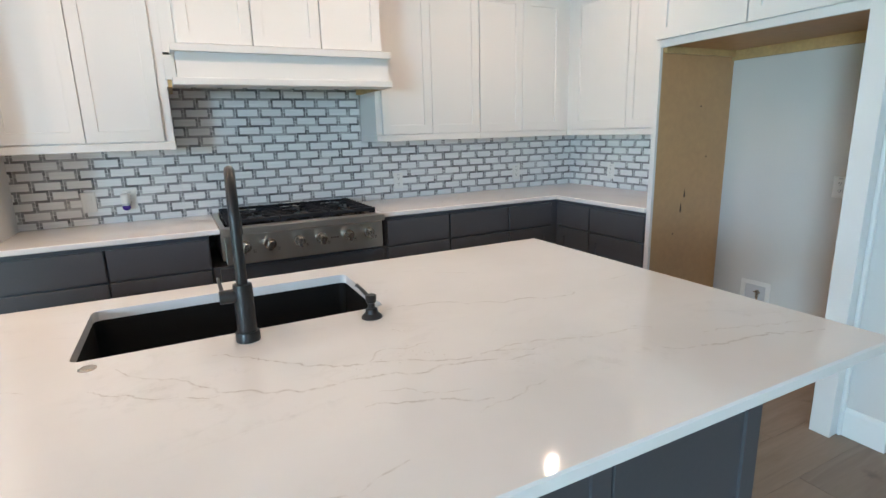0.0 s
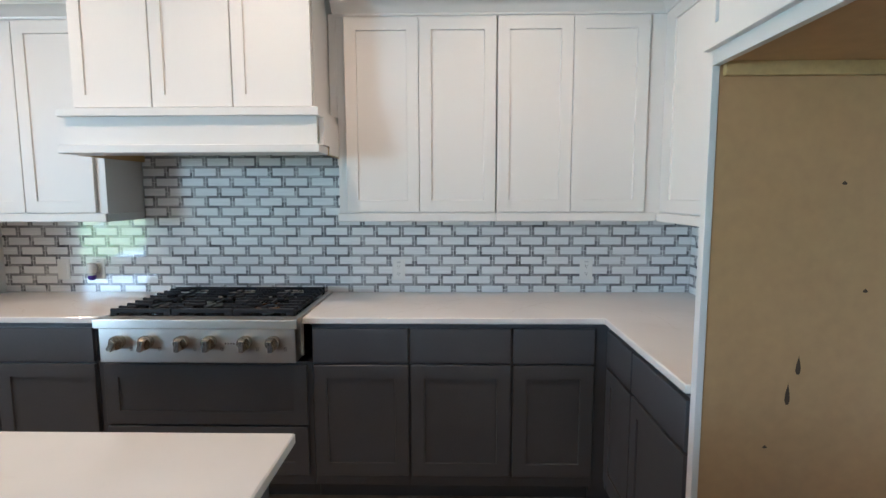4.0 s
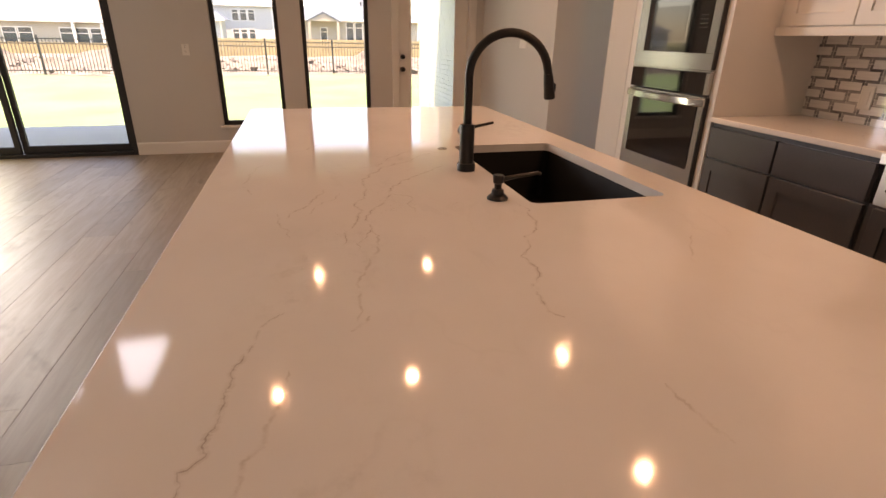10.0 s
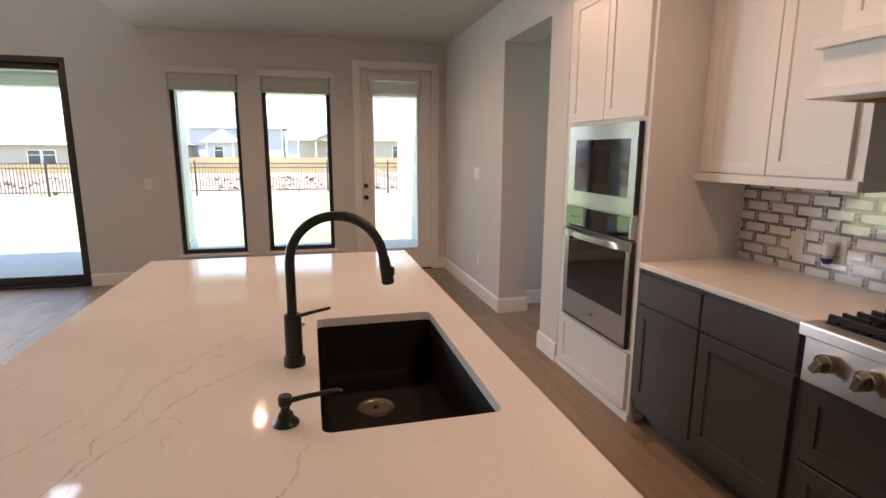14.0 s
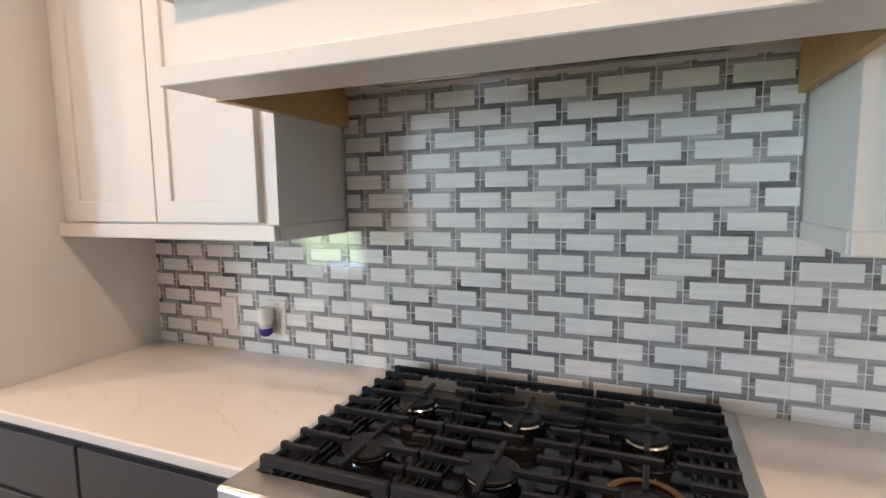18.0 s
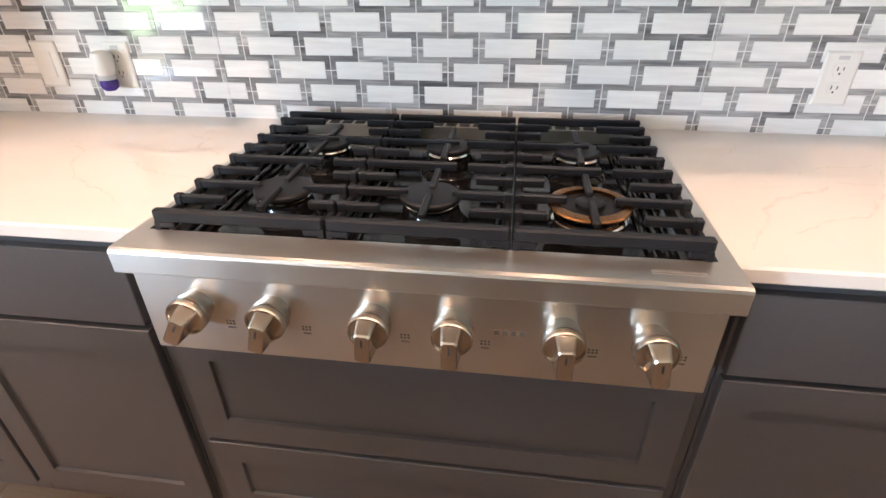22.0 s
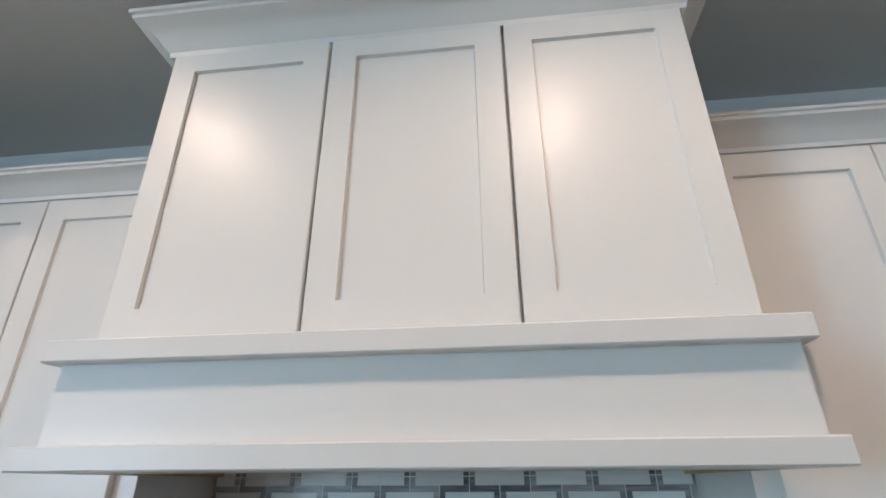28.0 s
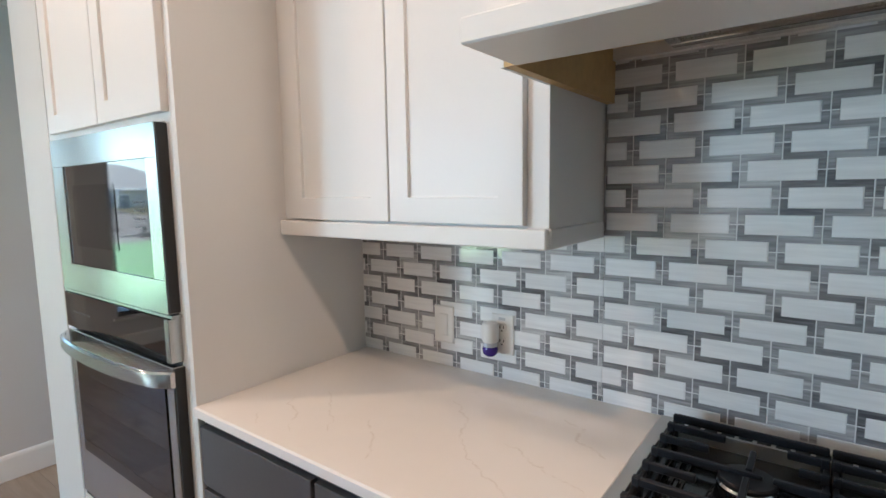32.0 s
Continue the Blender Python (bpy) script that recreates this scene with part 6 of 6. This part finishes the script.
def house(x, y0, y1, depth, eave, ridge, wallm, roofm, label, windows, posts=(), vents=(), porch=None):
    z = ground_z(x) - 0.2
    t = thing("house", (x - depth / 2, (y0 + y1) / 2, z), label, "house", "neighbouring houses")
    box("wall", (x - depth, x, y0, y1, z, eave), wallm, t, 0)
    o = 0.6
    bm = bmesh.new()
    a = [bm.verts.new(p) for p in ((x + o, y0 - o, eave - 0.12), (x + o, y1 + o, eave - 0.12), (x - depth - o, y1 + o, eave - 0.12), (x - depth - o, y0 - o, eave - 0.12))]
    run = min(depth / 2, (y1 - y0) / 2 * 0.85)
    b = [bm.verts.new(p) for p in ((x - depth / 2, y0 + run, ridge), (x - depth / 2, y1 - run, ridge))]
    for q in ((a[0], a[1], b[1], b[0]), (a[1], a[2], b[1]), (a[2], a[3], b[0], b[1]), (a[3], a[0], b[0]), (a[0], a[3], a[2], a[1])):
        bm.faces.new(q)
    bmesh.ops.recalc_face_normals(bm, faces=bm.faces)
    part("roof", bm, roofm, t)
    box("fascia", (x + o - 0.02, x + o + 0.03, y0 - o, y1 + o, eave - 0.30, eave - 0.10), TRIM, t, 0)
    for wy, wz, ww, wh, n in windows:
        for k in range(n):
            c = wy + k * (ww + 0.12)
            w = box("window", (x, x + 0.05, c, c + ww, wz, wz + wh), TRIM, t, 0)
            box("pane", (x + 0.051, x + 0.06, c + 0.09, c + ww - 0.09, wz + 0.09, wz + wh - 0.09), DARKGLASS, w, 0)
            box("mullion", (x + 0.061, x + 0.075, c + 0.09, c + ww - 0.09, wz + wh * 0.68, wz + wh * 0.68 + 0.07), TRIM, w, 0)
    for side in (y0, y1):
        box("corner_board", (x + 0.001, x + 0.04, side - 0.12, side + 0.12, z, eave - 0.3), TRIM, t, 0)
    for py in posts:
        box("porch_post", (x + 0.25, x + 0.53, py - 0.14, py + 0.14, z, eave - 0.301), TRIM, t, 0)
    for vx, vy, low, high in vents:
        lathe("roof_vent", [(0.09, low), (0.09, high - 0.12), (0.15, high - 0.12), (0.15, high)], (vx, vy, 0), FRAMEB, t, "z", 10)
    if porch:
        a, b, low, peak = porch
        bm = bmesh.new()
        outer = [((a - 0.35, low), ((a + b) / 2, peak), (b + 0.35, low), (b + 0.1, low), ((a + b) / 2, peak - 0.22), (a - 0.1, low))]
        for q in outer:
            ends = [[bm.verts.new((px, yy, zz)) for yy, zz in q] for px in (x + 2.0, x - 1.5)]
            for k in range(6):
                bm.faces.new((ends[0][k], ends[0][(k + 1) % 6], ends[1][(k + 1) % 6], ends[1][k]))
            bm.faces.new(ends[0])
            bm.faces.new(ends[1])
        bmesh.ops.recalc_face_normals(bm, faces=bm.faces)
        part("porch_roof", bm, roofm, t)
        bm = bmesh.new()
        ends = [[bm.verts.new((px, yy, zz)) for yy, zz in ((a, low), (b, low), ((a + b) / 2, peak - 0.25))] for px in (x + 1.9, x + 1.8)]
        for k in range(3):
            bm.faces.new((ends[0][k], ends[0][(k + 1) % 3], ends[1][(k + 1) % 3], ends[1][k]))
        bm.faces.new(ends[0])
        bm.faces.new(ends[1])
        bmesh.ops.recalc_face_normals(bm, faces=bm.faces)
        part("gable", bm, wallm, t)
        for py in (a + 0.15, b - 0.15):
            box("porch_post", (x + 1.65, x + 1.95, py - 0.15, py + 0.15, z, low - 0.002), wallm, t, 0)
    return t


HXX = -78
house(HXX, -3.7, 14.0, 14, 3.3, 8.0, TANBRICK, ROOFM, "one-storey brick house with a grey hip roof", [(3.75, 0.5, 1.1, 2.4, 3), (0.2, 0.2, 1.0, 2.0, 1), (10.0, 0.3, 1.2, 2.0, 2)], vents=[(-84, 3.0, 6.8, 8.45), (-80.5, 6.2, 4.6, 5.6)], porch=(-1.4, 2.7, 2.9, 4.1))
house(HXX - 4, -19.0, -6.1, 12, 5.0, 8.2, SIDING, ROOFM, "two-storey pale house with a grey hip roof", [(-11.5, 2.8, 0.95, 1.5, 3), (-11.6, 0.1, 0.95, 1.7, 3), (-15.4, 0.2, 1.0, 2.0, 2)])
house(HXX + 3, -15.5, -12.2, 5, 2.9, 4.4, SIDING, ROOFM, "low wing of the pale house", [(-14.6, 0.2, 1.2, 1.9, 1)])
house(HXX + 8, -38.0, -18.6, 15, 2.35, 5.6, TANBRICK, ROOFT, "one-storey stone house with a tan hip roof", [(-23.8, -0.6, 1.1, 2.2, 2), (-28.5, -0.5, 1.4, 2.0, 3), (-34.0, -0.5, 1.4, 2.0, 2), (-20.4, -0.3, 0.9, 1.9, 1)], posts=(-26.9, -24.05, -21.0), vents=[(-77.4, -22.5, 5.3, 5.95), (-74.5, -20.4, 3.2, 4.0)])
house(-112, -6.5, 0.5, 9, 4.0, 6.6, SIDING, ROOFM, "white gabled house farther off", [(-4.0, 1.0, 1.2, 1.8, 2)])
house(HXX - 6, 20.0, 36.0, 14, 3.2, 7.4, TANBRICK, ROOFM, "one-storey brick house with a grey roof", [(24, 0.2, 1.3, 2.1, 3)])
house(-90, -66.0, -46.0, 15, 3.0, 7.0, SIDING, ROOFM, "pale house with a grey roof", [(-58, 0.0, 1.3, 2.1, 3)])

# ---- tiled backsplash ----
PX, PZ, TW, TH = 0.147, 0.0556, 0.1165, 0.0392
TZ0 = 1.6895 - 14 * PZ   # foot of the lowest row of white tiles
GL = 0.0011              # half a joint


TILT = random.Random(11)


def prism(outline, d0, d1, to):
    """A flat piece from an outline in (u, z), with a small bevel round its face."""
    n = len(outline)
    area = sum(outline[i][0] * outline[(i + 1) % n][1] - outline[(i + 1) % n][0] * outline[i][1] for i in range(n))
    if area < 0:
        outline = outline[::-1]
    ins = []
    for i in range(n):
        p, q, r = (Vector(outline[(i + k) % n]) for k in (-1, 0, 1))
        e1, e2 = (q - p).normalized(), (r - q).normalized()
        n1, n2 = Vector((-e1.y, e1.x)), Vector((-e2.y, e2.x))
        m = n1 + n2
        ins.append(q + m * (0.0008 / max(0.3, m.dot(n1))))
    cu, cz = (sum(p[k] for p in outline) / n for k in (0, 1))
    tu, tz = TILT.gauss(0, 0.0035), TILT.gauss(0, 0.005)

    def lean(u, z):
        return tu * (u - cu) + tz * (z - cz)

    verts = [to(p[0], d0, p[1]) for p in outline] + [to(p[0], d1 - 0.0007 + lean(p[0], p[1]), p[1]) for p in outline] + [to(p.x, d1 + lean(p.x, p.y), p.y) for p in ins]
    faces = [tuple(range(2 * n, 3 * n))]
    for k in (0, 1):
        faces += [(k * n + i, k * n + (i + 1) % n, (k + 1) * n + (i + 1) % n, (k + 1) * n + i) for i in range(n)]
    return verts, faces


def clip(outline, u0, u1, z0, z1):
    """An outline held inside a rectangle (cut tiles at the edges)."""
    for axis, lim, keep in ((0, u0, 1), (0, u1, -1), (1, z0, 1), (1, z1, -1)):
        out = []
        for i, p in enumerate(outline):
            q = outline[(i + 1) % len(outline)]
            a, b = (p[axis] - lim) * keep, (q[axis] - lim) * keep
            if a >= 0:
                out.append(p)
            if a * b < 0:
                f = a / (a - b)
                out.append((p[0] + (q[0] - p[0]) * f, p[1] + (q[1] - p[1]) * f))
        outline = out
        if len(outline) < 3:
            return None
    xs, zs = [p[0] for p in outline], [p[1] for p in outline]
    if max(xs) - min(xs) < 0.003 or max(zs) - min(zs) < 0.003:
        return None
    return outline


def tiled(owner, face, plane, u0, u1, z0, z1, phase, single, reserve):
    """The basket pattern: white bars, each gap and strip filled by a Z-shaped grey piece."""
    to = face_map(face, plane)
    rest = {"w": ([], []), "g": ([], [])}

    def lay(outline, depth, key):
        outline = clip(outline, u0, u1, z0, z1)
        if outline is None:
            return
        verts, faces = prism(outline, 0.002, depth, to)
        c = (sum(p[0] for p in outline) / len(outline), sum(p[1] for p in outline) / len(outline))
        mat = TILEW if key == "w" else TILEG
        if single(*c) and reserve[key] > 0:
            reserve[key] -= 1
            me = bpy.data.meshes.new("tile")
            o = origin_of(owner)
            me.from_pydata([Vector(v) - o for v in verts], [], faces)
            me.materials.append(mat)
            ob = new("white_tile" if key == "w" else "grey_tile", me)
            ob.parent = owner
        else:
            vs, fs = rest[key]
            k = len(vs)
            vs.extend(verts)
            fs.extend(tuple(k + i for i in f) for f in faces)

    rows = range(int((z0 - TZ0) / PZ) - 1, int((z1 - TZ0) / PZ) + 2)
    for r in rows:
        zb = TZ0 + r * PZ
        off = phase + (PX / 2 if r % 2 else 0.0)
        sb, st = zb + TH + GL, zb + PZ - GL          # the strip above this row
        for c in range(int((u0 - off) / PX) - 2, int((u1 - off) / PX) + 2):
            x = off + c * PX
            lay([(x, zb), (x + TW, zb), (x + TW, zb + TH), (x, zb + TH)], 0.0090, "w")
            gap = x + TW + (PX - TW) / 2             # middle of the gap right of this tile
            hw = (PX - TW) / 2 - GL
            mid = zb + TH / 2
            up = mid + PZ                            # middle of the row above
            # strip to the right of the gap, and strip to its left
            for s in (1, -1):
                a, b = gap + s * GL, gap + s * (PX / 2 - GL)
                lay([(a, mid + GL), (a + s * (hw - GL), mid + GL), (a + s * (hw - GL), sb), (b, sb), (b, up - GL), (b - s * (hw - GL), up - GL), (b - s * (hw - GL), st), (a, st)], 0.0084, "g")
    for key, (vs, fs) in rest.items():
        if not vs:
            continue
        me = bpy.data.meshes.new("tiles")
        o = origin_of(owner)
        me.from_pydata([Vector(v) - o for v in vs], [], fs)
        me.materials.append(TILEW if key == "w" else TILEG)
        ob = new("white_tiles" if key == "w" else "grey_tiles", me)
        ob.parent = owner
        ob["kind"] = "stuff"


def splash(name, label, at, grout):
    t = tagged(new(name), label, "backsplash", kind="structure")
    t.location = at
    box("grout_bed", grout, GROUT, t, 0)
    return t


TILE_PHASE = -0.1605
left = {"w": 290, "g": 290}
sp = splash("backsplash_behind_range", "white bar and grey Z-piece mosaic behind the range", (0, 0, CT), (-0.606, 0.567, -0.0078, -0.0005, CT, 1.749))
tiled(sp, "-y", 0.0, -0.606, 0.567, CT + 0.001, 1.748, TILE_PHASE, lambda u, z: True, left)
left2 = {"w": 290, "g": 290}
sl = splash("backsplash_left", "white bar and grey Z-piece mosaic beside the oven tower", (-1, 0, CT), (TX1, -0.6065, -0.0078, -0.0005, CT, 1.352))
tiled(sl, "-y", 0.0, TX1 + 0.002, -0.6065, CT + 0.001, 1.352, TILE_PHASE, lambda u, z: True, left2)
left3 = {"w": 200, "g": 200}
sr = splash("backsplash_right", "white bar and grey Z-piece mosaic under the upper cabinets", (1.5, 0, CT), (0.5675, EX - 0.009, -0.0078, -0.0005, CT, 1.352))
tiled(sr, "-y", 0.0, 0.5675, EX - 0.009, CT + 0.001, 1.352, TILE_PHASE, lambda u, z: u < 1.4, left3)
se = splash("backsplash_side", "white bar and grey Z-piece mosaic on the side wall", (EX, -0.7, CT), (EX - 0.0078, EX - 0.0005, -1.436, -0.009, CT, 1.352))
tiled(se, "-x", EX, -1.436, -0.0095, CT + 0.001, 1.352, 0.02, lambda u, z: False, {"w": 0, "g": 0})

# ---- floor planks ----
floor = tagged(new("floor"), "wide brown-grey oak plank floor", "floor", kind="structure")
PWID, PLEN = 0.2145, 1.53
BUTT = {-4.3375: -1.217, -4.123: -0.87, -3.9085: -0.573, -3.694: -1.523, -3.4795: -1.05, -3.265: -0.67}   # joints that show
rng = random.Random(5)
far_v, far_f = [], []
shared = {}


def plank_mesh(length, width):
    key = (round(length, 3), round(width, 3))
    if key not in shared:
        bm = bmesh.new()
        add_panel(bm, lambda u, d, z: (u, z, -0.012 + d), 0, length, 0, width, [(0, 0), (0, 0.0111), (0.0009, 0.012)])
        me = bpy.data.meshes.new("plank")
        bm.to_mesh(me)
        bm.free()
        me.materials.append(OAK)
        shared[key] = me
    return shared[key]


x_lo, x_hi, made = WX - 0.155, 6.5, 0


def rooms(y):
    """The stretches of a row of planks that lie indoors."""
    if y < -3.9:
        return [(x_lo, x_hi)]
    if y < -0.5:
        return [(x_lo, 4.85)]
    if y < 0.0:
        return [(-3.82, 4.85)]
    return [(-3.82, -2.35), (2.64, 4.85)] if y < 0.2 else [(-3.82, -2.35)]


for r in range(-28, 30):
    y = -3.265 + r * PWID
    x = x_lo - rng.choice((0.0, 0.38, 0.76, 1.14)) - rng.uniform(0, 0.2)
    for by, bx in BUTT.items():
        if abs(by - y) < 0.02:
            x = bx - 4 * PLEN
    while x < x_hi:
        a, b = max(x, x_lo), min(x + PLEN, x_hi)
        x += PLEN
        if b - a < 0.05:
            continue
        near = -5.7 < a and b < 2.7 and -5.6 < y < -0.55
        g = 0.0004
        if near and made < 300:
            made += 1
            ob = new("plank", plank_mesh(b - a - 2 * g, PWID - 2 * g))
            ob.location = (a + g, y + g, rng.uniform(-0.0003, 0.0))
            ob.parent = floor
            continue
        for lo, hi in rooms(y):
            c, d = max(a, lo) + g, min(b, hi) - g
            if d - c > 0.03:
                k = len(far_v)
                far_v += [(c, y + g, 0), (d, y + g, 0), (d, y + PWID - g, 0), (c, y + PWID - g, 0), (c, y + g, -0.011), (d, y + g, -0.011), (d, y + PWID - g, -0.011), (c, y + PWID - g, -0.011)]
                far_f += [(k, k + 1, k + 2, k + 3), (k + 4, k + 5, k + 1, k), (k + 6, k + 7, k + 3, k + 2), (k + 5, k + 6, k + 2, k + 1), (k + 7, k + 4, k, k + 3)]
me = bpy.data.meshes.new("planks")
me.from_pydata(far_v, [], far_f)
me.materials.append(OAK)
fo = new("planks", me)
fo.parent = floor
fo["kind"] = "stuff"
